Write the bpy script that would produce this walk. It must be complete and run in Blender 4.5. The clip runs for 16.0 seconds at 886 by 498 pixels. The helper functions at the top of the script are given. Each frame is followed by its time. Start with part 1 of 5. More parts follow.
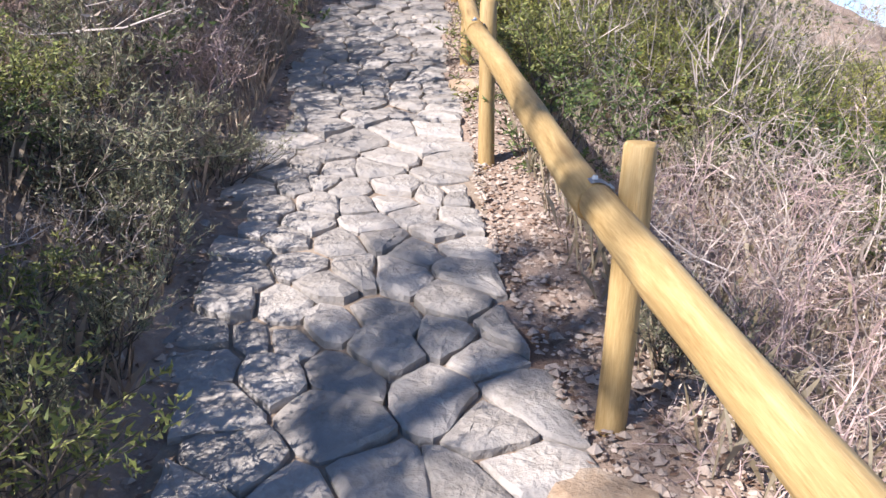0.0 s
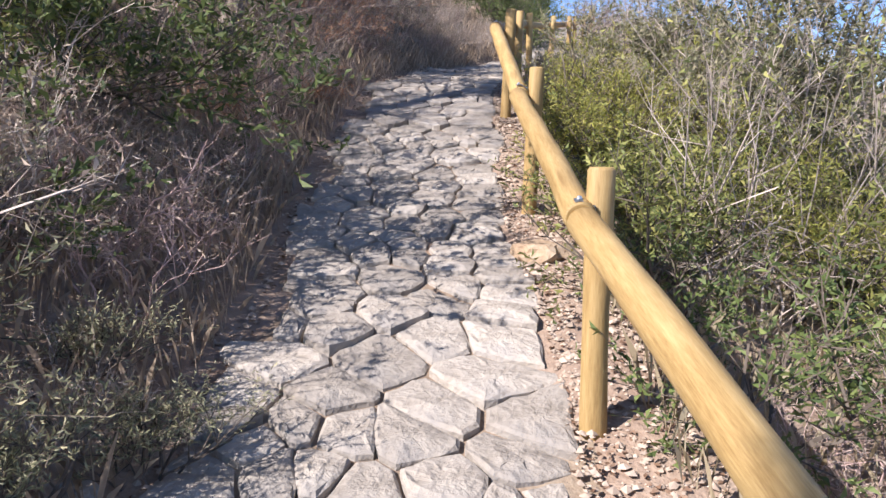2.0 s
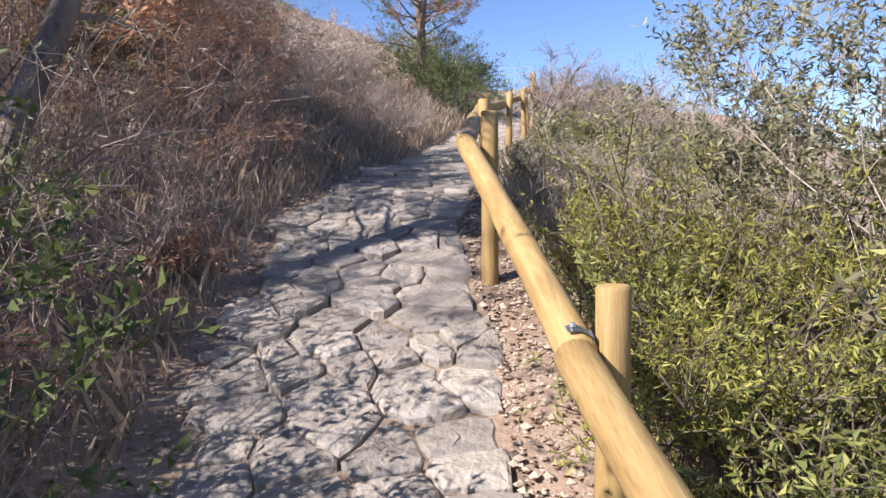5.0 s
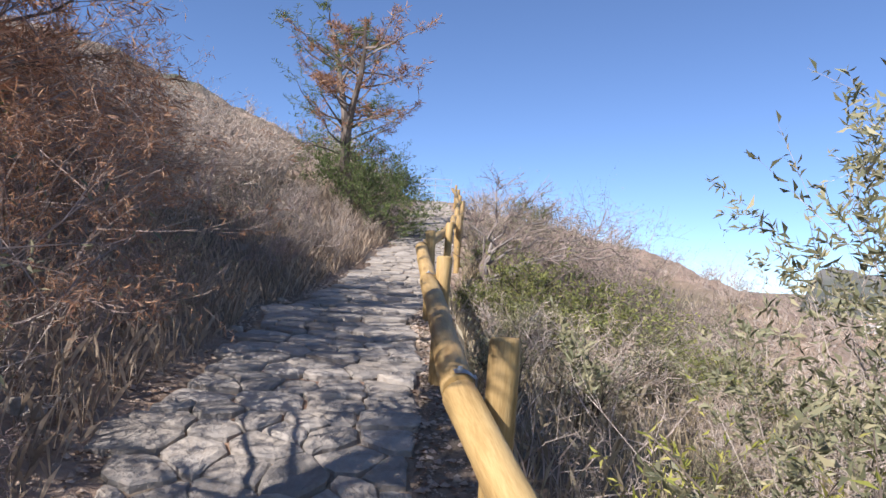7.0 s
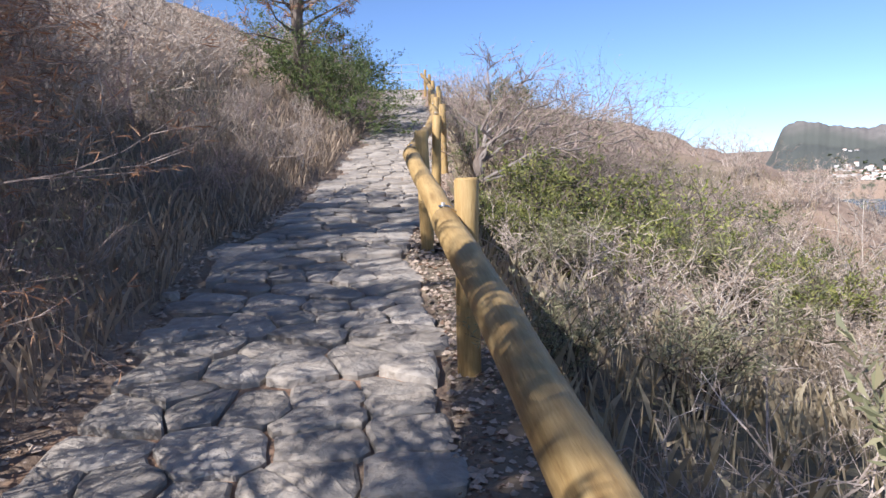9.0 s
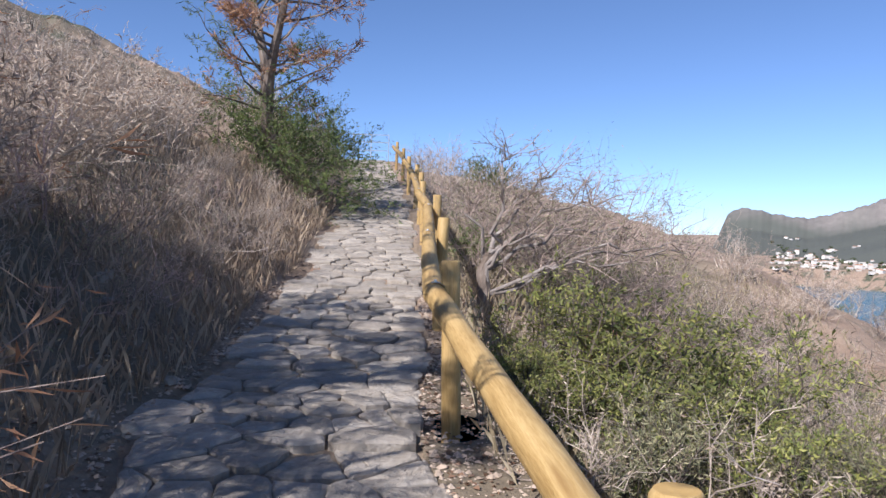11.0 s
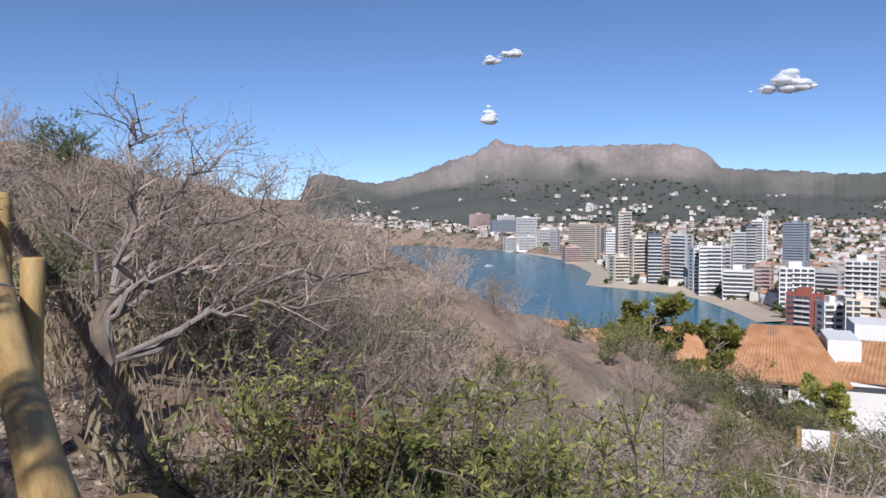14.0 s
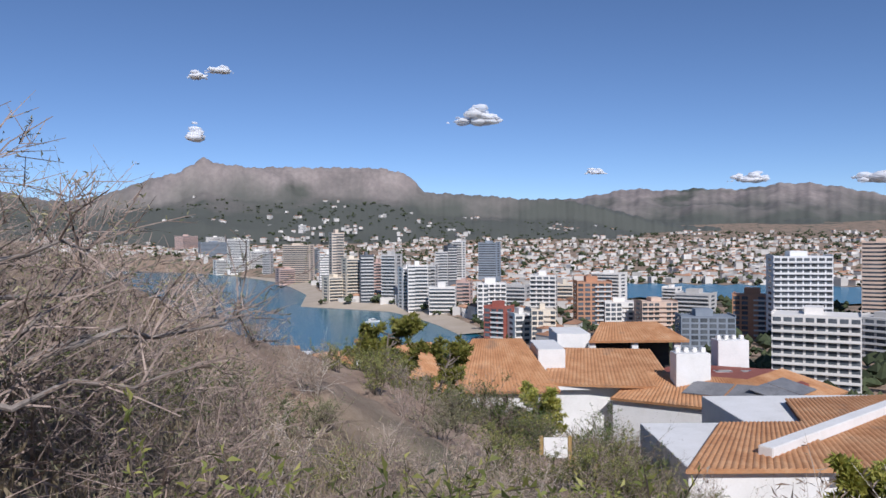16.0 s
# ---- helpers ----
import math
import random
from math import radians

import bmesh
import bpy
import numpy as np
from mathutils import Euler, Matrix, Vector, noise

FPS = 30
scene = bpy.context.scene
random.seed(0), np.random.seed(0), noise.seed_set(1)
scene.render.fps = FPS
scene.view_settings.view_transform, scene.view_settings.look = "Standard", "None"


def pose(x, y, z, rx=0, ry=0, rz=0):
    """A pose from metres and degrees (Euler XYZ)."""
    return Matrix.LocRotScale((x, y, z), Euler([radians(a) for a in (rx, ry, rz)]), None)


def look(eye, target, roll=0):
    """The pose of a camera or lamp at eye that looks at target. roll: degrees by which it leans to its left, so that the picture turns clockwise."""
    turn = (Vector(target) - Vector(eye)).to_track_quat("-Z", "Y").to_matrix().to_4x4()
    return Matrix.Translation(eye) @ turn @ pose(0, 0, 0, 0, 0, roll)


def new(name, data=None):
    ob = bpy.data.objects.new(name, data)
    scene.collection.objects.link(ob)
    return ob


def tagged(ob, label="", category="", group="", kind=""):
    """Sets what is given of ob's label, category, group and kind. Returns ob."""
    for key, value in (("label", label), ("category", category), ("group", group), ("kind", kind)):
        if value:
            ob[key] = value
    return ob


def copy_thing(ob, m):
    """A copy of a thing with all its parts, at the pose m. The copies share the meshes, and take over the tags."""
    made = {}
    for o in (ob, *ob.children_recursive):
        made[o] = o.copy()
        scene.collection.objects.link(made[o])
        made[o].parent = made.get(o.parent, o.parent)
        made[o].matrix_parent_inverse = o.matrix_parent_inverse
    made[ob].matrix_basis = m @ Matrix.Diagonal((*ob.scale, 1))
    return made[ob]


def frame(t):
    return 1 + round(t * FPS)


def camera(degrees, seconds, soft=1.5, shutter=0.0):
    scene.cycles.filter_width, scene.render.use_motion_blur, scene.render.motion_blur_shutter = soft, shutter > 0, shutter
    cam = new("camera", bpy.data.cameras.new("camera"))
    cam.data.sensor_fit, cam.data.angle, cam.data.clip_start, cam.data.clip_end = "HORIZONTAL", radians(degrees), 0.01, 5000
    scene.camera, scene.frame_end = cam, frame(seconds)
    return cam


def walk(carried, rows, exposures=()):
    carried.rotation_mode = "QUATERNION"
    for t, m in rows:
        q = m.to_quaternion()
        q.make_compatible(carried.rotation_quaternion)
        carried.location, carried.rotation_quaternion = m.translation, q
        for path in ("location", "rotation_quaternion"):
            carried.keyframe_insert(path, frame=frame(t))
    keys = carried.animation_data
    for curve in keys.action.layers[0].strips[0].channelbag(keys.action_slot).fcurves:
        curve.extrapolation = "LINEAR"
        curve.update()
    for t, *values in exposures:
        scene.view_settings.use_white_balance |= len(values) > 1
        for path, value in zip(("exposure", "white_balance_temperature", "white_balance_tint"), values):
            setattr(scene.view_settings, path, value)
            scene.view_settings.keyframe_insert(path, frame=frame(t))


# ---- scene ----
cam = camera(62.7, 16.0)
PATH = [
    (0, (2.511, 3.055, 2.497), (2.104, 4.942, 1.972), 1.5),
    (0.5, (2.379, 3.59, 2.633), (1.943, 5.482, 2.151), 0.1),
    (1, (2.276, 4.109, 2.724), (1.819, 6.006, 2.285), -0.1),
    (1.5, (2.083, 4.575, 2.785), (1.602, 6.478, 2.398), 0.4),
    (2, (1.859, 4.984, 2.916), (1.367, 6.896, 2.602), 1.7),
    (2.5, (1.67, 5.449, 3.064), (1.165, 7.371, 2.835), 2.0),
    (3, (1.567, 5.919, 3.102), (1.064, 7.847, 2.929), 1.6),
    (3.5, (1.497, 6.385, 3.213), (1.019, 8.321, 3.056), 0.5),
    (4, (1.45, 6.907, 3.309), (1.014, 8.853, 3.149), -0.4),
    (4.2, (1.391, 7.093, 3.355), (0.978, 9.044, 3.201), -0.8),
    (6.3, (0.541, 9.311, 4.167), (0.367, 11.296, 3.995), 0.8),
    (6.5, (0.512, 9.47, 4.201), (0.379, 11.458, 4.025), 1.5),
    (7, (0.443, 9.934, 4.287), (0.364, 11.928, 4.41), 3.8),
    (7.5, (0.346, 10.342, 4.32), (0.242, 12.334, 4.464), 0.3),
    (8, (0.263, 10.827, 4.406), (0.171, 12.825, 4.379), -1.5),
    (8.5, (0.232, 11.276, 4.463), (0.182, 13.27, 4.329), -1.9),
    (9, (0.154, 11.741, 4.527), (0.153, 13.733, 4.345), -1.5),
    (9.5, (0.03, 12.166, 4.673), (0.093, 14.162, 4.56), 0.6),
    (9.7, (-0.006, 12.348, 4.701), (0.08, 14.345, 4.647), 1.6),
    (11.8, (-0.467, 14.246, 5.123), (-0.254, 16.235, 5.125), 0.6),
    (12, (-0.491, 14.419, 5.126), (-0.175, 16.394, 5.098), 0.5),
    (12.5, (-0.5, 14.865, 5.223), (0.071, 16.78, 5.147), -0.3),
    (13, (-0.391, 15.308, 5.306), (0.42, 17.133, 5.202), -0.7),
    (13.5, (-0.341, 15.72, 5.356), (0.658, 17.449, 5.248), -0.5),
    (14, (-0.298, 16.142, 5.457), (0.863, 17.769, 5.379), 0.0),
    (14.5, (-0.285, 16.559, 5.474), (1.014, 18.079, 5.429), 0.3),
    (15, (-0.29, 16.973, 5.478), (1.151, 18.359, 5.454), 0.3),
    (15.5, (-0.30, 17.35, 5.516), (1.277, 18.581, 5.494), -0.2),
    (16, (-0.31, 17.70, 5.525), (1.383, 18.764, 5.503), -0.4),
]
walk(cam, [(t, look(eye, target, roll)) for t, eye, target, roll in PATH],
     ((0, 1.25, 5950, 17), (1.5, 1.2, 6100, 17), (3, 1.05, 6200, 18), (4.2, 1.1, 6300, 18), (6.5, 0.9, 6200, 16), (9.5, 0.9, 5950, 15), (12, 0.5, 6000, 15), (14, 0.15, 5950, 14), (16, -0.05, 5900, 14)))

# ---- light ----
SUN_AZ, SUN_EL = radians(224), radians(38)   # where the sun stands, clockwise from +y
to_sun = Vector((math.sin(SUN_AZ) * math.cos(SUN_EL), math.cos(SUN_AZ) * math.cos(SUN_EL), math.sin(SUN_EL)))
sun_data = bpy.data.lights.new("sun", "SUN")
sun_data.energy, sun_data.angle, sun_data.color = 4.4, radians(0.55), (1.0, 0.95, 0.88)
sun = new("sun", sun_data)
sun.matrix_world = look((0, 0, 60), Vector((0, 0, 60)) - to_sun)
world = bpy.data.worlds.new("sky")
scene.world = world
world.use_nodes = True
wn = world.node_tree.nodes
sky = wn.new("ShaderNodeTexSky")
sky.sky_type, sky.sun_disc = "NISHITA", False
sky.sun_elevation, sky.sun_rotation = SUN_EL, SUN_AZ
sky.altitude, sky.air_density, sky.dust_density, sky.ozone_density = 2200, 0.8, 0.1, 3.6
world.node_tree.links.new(sky.outputs[0], wn["Background"].inputs[0])
wn["Background"].inputs[1].default_value = 0.102


# ---- materials ----
def nodes_of(name):
    m = bpy.data.materials.new(name)
    m.use_nodes = True
    return m, m.node_tree.nodes, m.node_tree.links, m.node_tree.nodes["Principled BSDF"]


def surface(name, colours, scale=6.0, fine=60.0, rough=0.9, bump=0.3, depth=0.01, spread=0.0, stretch=(1, 1, 1), metal=0.0, space="Object", island=0.0, blotch=None):
    """Two scales of noise between the given colours, a bump, and a variation by object or by island."""
    m, n, l, p = nodes_of(name)
    co, mp = n.new("ShaderNodeTexCoord"), n.new("ShaderNodeMapping")
    mp.inputs["Scale"].default_value = stretch
    l.new(co.outputs[space], mp.inputs[0])
    a, b = n.new("ShaderNodeTexNoise"), n.new("ShaderNodeTexNoise")
    for tex, s, d in ((a, scale, 5), (b, fine, 4)):
        tex.inputs["Scale"].default_value, tex.inputs["Detail"].default_value, tex.inputs["Roughness"].default_value = s, d, 0.62
        l.new(mp.outputs[0], tex.inputs["Vector"])
    mix = n.new("ShaderNodeMix")
    mix.inputs[0].default_value = 0.35
    l.new(a.outputs["Fac"], mix.inputs[2]), l.new(b.outputs["Fac"], mix.inputs[3])
    ramp = n.new("ShaderNodeValToRGB")
    ramp.color_ramp.elements.remove(ramp.color_ramp.elements[0])
    for k, c in enumerate(colours):
        at = 0.32 + 0.36 * k / max(1, len(colours) - 1)
        e = ramp.color_ramp.elements[0] if k == 0 else ramp.color_ramp.elements.new(at)
        e.position, e.color = at, (*c, 1)
    l.new(mix.outputs[0], ramp.inputs[0])
    out = ramp.outputs[0]
    if blotch:
        big, cut, mx = n.new("ShaderNodeTexNoise"), n.new("ShaderNodeValToRGB"), n.new("ShaderNodeMix")
        big.inputs["Scale"].default_value, big.inputs["Detail"].default_value = blotch[1], 6
        l.new(mp.outputs[0], big.inputs["Vector"])
        cut.color_ramp.elements[0].position, cut.color_ramp.elements[1].position = blotch[2], blotch[2] + 0.12
        l.new(big.outputs["Fac"], cut.inputs[0])
        mx.data_type = "RGBA"
        l.new(cut.outputs[0], mx.inputs[0]), l.new(out, mx.inputs[6])
        mx.inputs[7].default_value = (*blotch[0], 1)
        out = mx.outputs[2]
    if spread or island:
        hsv = n.new("ShaderNodeHueSaturation")
        rnd = n.new("ShaderNodeObjectInfo").outputs["Random"] if spread else n.new("ShaderNodeNewGeometry").outputs["Random Per Island"]
        rng = n.new("ShaderNodeMapRange")
        w = spread or island
        rng.inputs[3].default_value, rng.inputs[4].default_value = 1 - w, 1 + w
        l.new(rnd, rng.inputs[0]), l.new(rng.outputs[0], hsv.inputs["Value"]), l.new(out, hsv.inputs["Color"])
        out = hsv.outputs[0]
    l.new(out, p.inputs["Base Color"])
    p.inputs["Roughness"].default_value, p.inputs["Metallic"].default_value = rough, metal
    p.inputs["Specular IOR Level"].default_value = 0.3
    if bump:
        bp = n.new("ShaderNodeBump")
        bp.inputs["Strength"].default_value, bp.inputs["Distance"].default_value = bump, depth
        l.new(mix.outputs[0], bp.inputs["Height"]), l.new(bp.outputs[0], p.inputs["Normal"])
    return m


def leafy(name, colours, thin=0.3, spread=0.25, rough=0.6):
    """Leaves: colour by island and by plant, some light through them."""
    m, n, l, p = nodes_of(name)
    ramp = n.new("ShaderNodeValToRGB")
    ramp.color_ramp.elements.remove(ramp.color_ramp.elements[0])
    for k, c in enumerate(colours):
        at = k / max(1, len(colours) - 1)
        e = ramp.color_ramp.elements[0] if k == 0 else ramp.color_ramp.elements.new(at)
        e.position, e.color = at, (*c, 1)
    l.new(n.new("ShaderNodeNewGeometry").outputs["Random Per Island"], ramp.inputs[0])
    hsv, rng = n.new("ShaderNodeHueSaturation"), n.new("ShaderNodeMapRange")
    rng.inputs[3].default_value, rng.inputs[4].default_value = 1 - spread, 1 + spread
    l.new(n.new("ShaderNodeObjectInfo").outputs["Random"], rng.inputs[0])
    l.new(rng.outputs[0], hsv.inputs["Value"]), l.new(ramp.outputs[0], hsv.inputs["Color"])
    l.new(hsv.outputs[0], p.inputs["Base Color"])
    p.inputs["Roughness"].default_value = rough
    p.inputs["Specular IOR Level"].default_value = 0.35
    tr, mx = n.new("ShaderNodeBsdfTranslucent"), n.new("ShaderNodeMixShader")
    l.new(hsv.outputs[0], tr.inputs[0])
    mx.inputs[0].default_value = thin
    l.new(p.outputs[0], mx.inputs[1]), l.new(tr.outputs[0], mx.inputs[2])
    l.new(mx.outputs[0], n["Material Output"].inputs[0])
    return m


STONE = surface("limestone", ((0.24, 0.205, 0.163), (0.345, 0.3, 0.248), (0.43, 0.382, 0.318)), 4, 34, 0.92, 1.0, 0.035, spread=0.2, blotch=((0.29, 0.262, 0.23), 2.3, 0.56))
STONE_FAR = surface("limestone_far", ((0.24, 0.205, 0.163), (0.345, 0.3, 0.248), (0.43, 0.382, 0.318)), 4, 34, 0.92, 1.0, 0.035, island=0.2, blotch=((0.29, 0.262, 0.23), 2.3, 0.56))
OCHRE = surface("ochre_rock", ((0.26, 0.17, 0.10), (0.42, 0.30, 0.19), (0.52, 0.42, 0.31)), 4, 40, 0.93, 0.9, 0.03, spread=0.15)
EARTH = surface("earth", ((0.163, 0.114, 0.078), (0.275, 0.204, 0.14), (0.388, 0.312, 0.224)), 1.3, 26, 0.97, 0.9, 0.04, blotch=((0.27, 0.17, 0.11), 0.5, 0.55))
GRIT = surface("gravel", ((0.336, 0.252, 0.186), (0.426, 0.331, 0.25), (0.515, 0.415, 0.323)), 9, 60, 0.95, 0.5, 0.005, island=0.22)
WOOD = surface("pine_log", ((0.25, 0.15, 0.05), (0.405, 0.268, 0.105), (0.52, 0.37, 0.165)), 3, 22, 0.62, 0.6, 0.008, spread=0.1, stretch=(9, 9, 0.8), blotch=((0.27, 0.165, 0.06), 1.6, 0.6))
WOOD_END = surface("log_end", ((0.40, 0.25, 0.09), (0.55, 0.36, 0.13)), 18, 70, 0.8, 0.4, 0.004)
STEEL = surface("galvanised_steel", ((0.5, 0.52, 0.53), (0.62, 0.64, 0.65)), 12, 80, 0.42, 0.1, 0.002, metal=0.9)
BARK_GREY = surface("grey_twig", ((0.244, 0.195, 0.157), (0.414, 0.34, 0.283), (0.634, 0.535, 0.451)), 4, 30, 0.9, 0, island=0.35)
BARK_DARK = surface("dark_twig", ((0.153, 0.113, 0.093), (0.28, 0.214, 0.178), (0.492, 0.388, 0.324)), 4, 30, 0.9, 0, island=0.35)
BARK_PALE = surface("pale_twig", ((0.36, 0.3, 0.24), (0.5, 0.43, 0.36), (0.62, 0.56, 0.49)), 4, 30, 0.9, 0, island=0.3)
BARK_MAUVE = surface("mauve_twig", ((0.281, 0.184, 0.162), (0.439, 0.312, 0.273), (0.657, 0.513, 0.445)), 4, 30, 0.9, 0, island=0.35)
BARK_LEAFY = surface("brown_twig", ((0.07, 0.055, 0.042), (0.12, 0.095, 0.074), (0.2, 0.165, 0.13)), 4, 30, 0.9, 0, island=0.35)
TRUNK = surface("pine_bark", ((0.09, 0.065, 0.05), (0.19, 0.15, 0.12), (0.28, 0.235, 0.2)), 5, 24, 0.95, 0.8, 0.03, stretch=(1, 1, 0.35))
DEADWOOD = surface("weathered_deadwood", ((0.13, 0.11, 0.095), (0.24, 0.205, 0.18), (0.4, 0.355, 0.315)), 6, 40, 0.9, 0.5, 0.01, stretch=(1, 1, 0.4))
LEAF_DARK = leafy("mastic_leaves", ((0.062, 0.090, 0.032), (0.115, 0.155, 0.045), (0.204, 0.240, 0.075)))
LEAF_MID = leafy("shrub_leaves", ((0.113, 0.137, 0.044), (0.216, 0.234, 0.064), (0.377, 0.349, 0.107)))
LEAF_LIME = leafy("young_leaves", ((0.173, 0.196, 0.041), (0.317, 0.316, 0.061), (0.476, 0.418, 0.121)), 0.4)
LEAF_GREY = leafy("rosemary_leaves", ((0.134, 0.140, 0.075), (0.232, 0.226, 0.125), (0.393, 0.344, 0.200)), 0.2)
LEAF_RED = leafy("withered_red_leaves", ((0.14, 0.049, 0.035), (0.238, 0.084, 0.063), (0.336, 0.14, 0.098)), 0.3)
LEAF_RUST = leafy("dead_needles", ((0.254, 0.122, 0.069), (0.418, 0.217, 0.117), (0.597, 0.358, 0.205)), 0.3)
LEAF_PINE = leafy("pine_needles", ((0.062, 0.09, 0.019), (0.116, 0.15, 0.029), (0.192, 0.204, 0.043)), 0.3)
LEAF_DRY = leafy("dry_brush", ((0.297, 0.218, 0.158), (0.445, 0.344, 0.26), (0.594, 0.485, 0.378)), 0.25)
GRASS_DRY = leafy("dry_grass", ((0.22, 0.17, 0.10), (0.36, 0.29, 0.185), (0.48, 0.41, 0.28)), 0.3)
GRASS_DIM = leafy("withered_grass", ((0.215, 0.160, 0.110), (0.347, 0.264, 0.186), (0.496, 0.386, 0.275)), 0.3)
LITTER = leafy("leaf_litter", ((0.13, 0.075, 0.045), (0.24, 0.14, 0.085), (0.36, 0.24, 0.16)), 0.1)
TILE = surface("roof_tile", ((0.36, 0.165, 0.075), (0.50, 0.255, 0.12), (0.60, 0.36, 0.2)), 1.1, 9, 0.85, 0.4, 0.03, blotch=((0.33, 0.2, 0.12), 0.6, 0.6))
WHITEWASH = surface("white_render", ((0.66, 0.64, 0.6), (0.76, 0.74, 0.7), (0.82, 0.8, 0.77)), 0.7, 12, 0.9, 0.25, 0.01)
RED_FLOOR = surface("red_terrace", ((0.24, 0.075, 0.055), (0.31, 0.11, 0.08)), 1.5, 14, 0.8, 0.2, 0.01)
SLATE = surface("grey_sheet", ((0.13, 0.13, 0.135), (0.2, 0.2, 0.205), (0.27, 0.265, 0.265)), 1.2, 11, 0.6, 0.3, 0.01)
# near-black colour that stands in for shade inside open rooms
SHADE_FILL = surface("interior_shade", ((0.03, 0.028, 0.027), (0.06, 0.055, 0.05)), 2, 20, 0.8, 0)
PANE = surface("window_glass", ((0.06, 0.07, 0.08), (0.12, 0.13, 0.14)), 0.4, 3, 0.15, 0, spread=0.4)
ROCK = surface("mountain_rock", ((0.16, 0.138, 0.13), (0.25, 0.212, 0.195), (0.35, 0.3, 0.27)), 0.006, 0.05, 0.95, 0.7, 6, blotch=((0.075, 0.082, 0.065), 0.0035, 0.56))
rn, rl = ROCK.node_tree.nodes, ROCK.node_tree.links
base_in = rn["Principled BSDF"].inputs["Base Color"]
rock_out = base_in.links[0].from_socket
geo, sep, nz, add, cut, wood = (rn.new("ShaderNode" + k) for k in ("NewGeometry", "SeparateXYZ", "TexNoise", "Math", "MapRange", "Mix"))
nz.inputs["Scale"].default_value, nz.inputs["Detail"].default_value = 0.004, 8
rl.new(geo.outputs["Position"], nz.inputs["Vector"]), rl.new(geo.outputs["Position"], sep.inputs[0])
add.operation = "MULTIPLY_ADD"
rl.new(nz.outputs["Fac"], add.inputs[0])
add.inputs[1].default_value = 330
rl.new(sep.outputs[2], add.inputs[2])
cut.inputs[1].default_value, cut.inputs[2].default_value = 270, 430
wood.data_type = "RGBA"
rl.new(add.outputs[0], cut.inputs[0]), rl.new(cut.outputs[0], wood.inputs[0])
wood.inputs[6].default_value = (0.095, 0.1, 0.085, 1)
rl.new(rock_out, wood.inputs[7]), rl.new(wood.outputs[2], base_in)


# ---- mesh helpers ----
def mesh_of(name, verts, faces, material, smooth=False):
    me = bpy.data.meshes.new(name)
    me.from_pydata(verts if isinstance(verts, list) else verts.tolist(), [], faces if isinstance(faces, list) else faces.tolist())
    me.materials.append(material)
    if smooth:
        me.polygons.foreach_set("use_smooth", np.ones(len(me.polygons), bool))
    me.update()
    return me


def piece(name, me, parent=None, label=""):
    ob = new(name, me)
    ob.parent = parent
    return tagged(ob, label)


def part(name, bm, material, parent, label=""):
    me = bpy.data.meshes.new(name)
    bm.to_mesh(me)
    bm.free()
    me.materials.append(material)
    return piece(name, me, parent, label)


def box_data(x0, x1, y0, y1, z0, z1):
    v = [(x, y, z) for z in (z0, z1) for y in (y0, y1) for x in (x0, x1)]
    return v, [(0, 2, 3, 1), (4, 5, 7, 6), (0, 1, 5, 4), (2, 6, 7, 3), (0, 4, 6, 2), (1, 3, 7, 5)]


def block(name, size, material, parent=None, bevel=0.0, label=""):
    bm = bmesh.new()
    v, f = box_data(*size)
    bv = [bm.verts.new(p) for p in v]
    for q in f:
        bm.faces.new([bv[i] for i in q])
    if bevel:
        bmesh.ops.bevel(bm, geom=bm.edges[:], offset=bevel, segments=2, affect="EDGES")
    return part(name, bm, material, parent, label)


# ---- the lie of the land ----
PATH_Y = (-6.0, 3.0, 5.9, 8.74, 10.1, 11.06, 12.1, 13.8, 15.5, 17.1, 20.1, 24.0, 28.8, 33.0, 38.0, 44.0, 47.0)
PATH_Z = (-0.8, 0.84, 1.4, 2.03, 2.38, 2.67, 3.0, 3.5, 3.76, 3.95, 4.27, 4.87, 5.65, 6.45, 7.45, 8.6, 8.8)
FENCE_Y = (-6.0, 0.3, 2.9, 5.37, 7.74, 10.11, 12.43, 14.94, 17.53, 20.06, 22.6, 25.1, 27.6, 30.1, 32.8, 36.0, 40.0, 47.0)
FENCE_X = (6.2, 4.5, 3.52, 2.6, 1.78, 1.16, 0.54, 0.27, 0.03, 0.09, 0.2, 0.14, 0.14, 0.1, 0.0, -0.15, -0.4, -0.9)
WIDE = 1.5
EYE_POINT = np.array((0.0, 17.6))


def fence_x(y):
    return np.interp(y, FENCE_Y, FENCE_X)


def middle_x(y):
    return fence_x(y) - 0.14 - WIDE / 2 + 0.05 * np.sin(np.asarray(y) * 1.7)


def path_z(y):
    y = np.asarray(y, float)
    return np.interp(y, PATH_Y, PATH_Z) + 0.01 * np.sin(y * 2.3)


def smooth(a, b, x):
    t = np.clip((np.asarray(x, float) - a) / (b - a), 0, 1)
    return t * t * (3 - 2 * t)


def ripple(x, y, s, seed=0.0):
    """Cheap smooth unevenness."""
    return (np.sin(x * 1.31 * s + seed) * np.cos(y * 1.13 * s - seed) + 0.5 * np.sin(x * 2.7 * s + 1.3 * y * s + seed) + 0.33 * np.sin(y * 4.1 * s - 2.2 * x * s)) / 1.8


SEA = -56.5
SHORE_D = (150, 300, 470, 540, 640, 706, 858, 1124, 1450, 1856, 1950)
SHORE_B = (70, 64.6, 59.9, 57.7, 54.1, 47.1, 47.5, 45.4, 41.2, 33.1, 8.0)


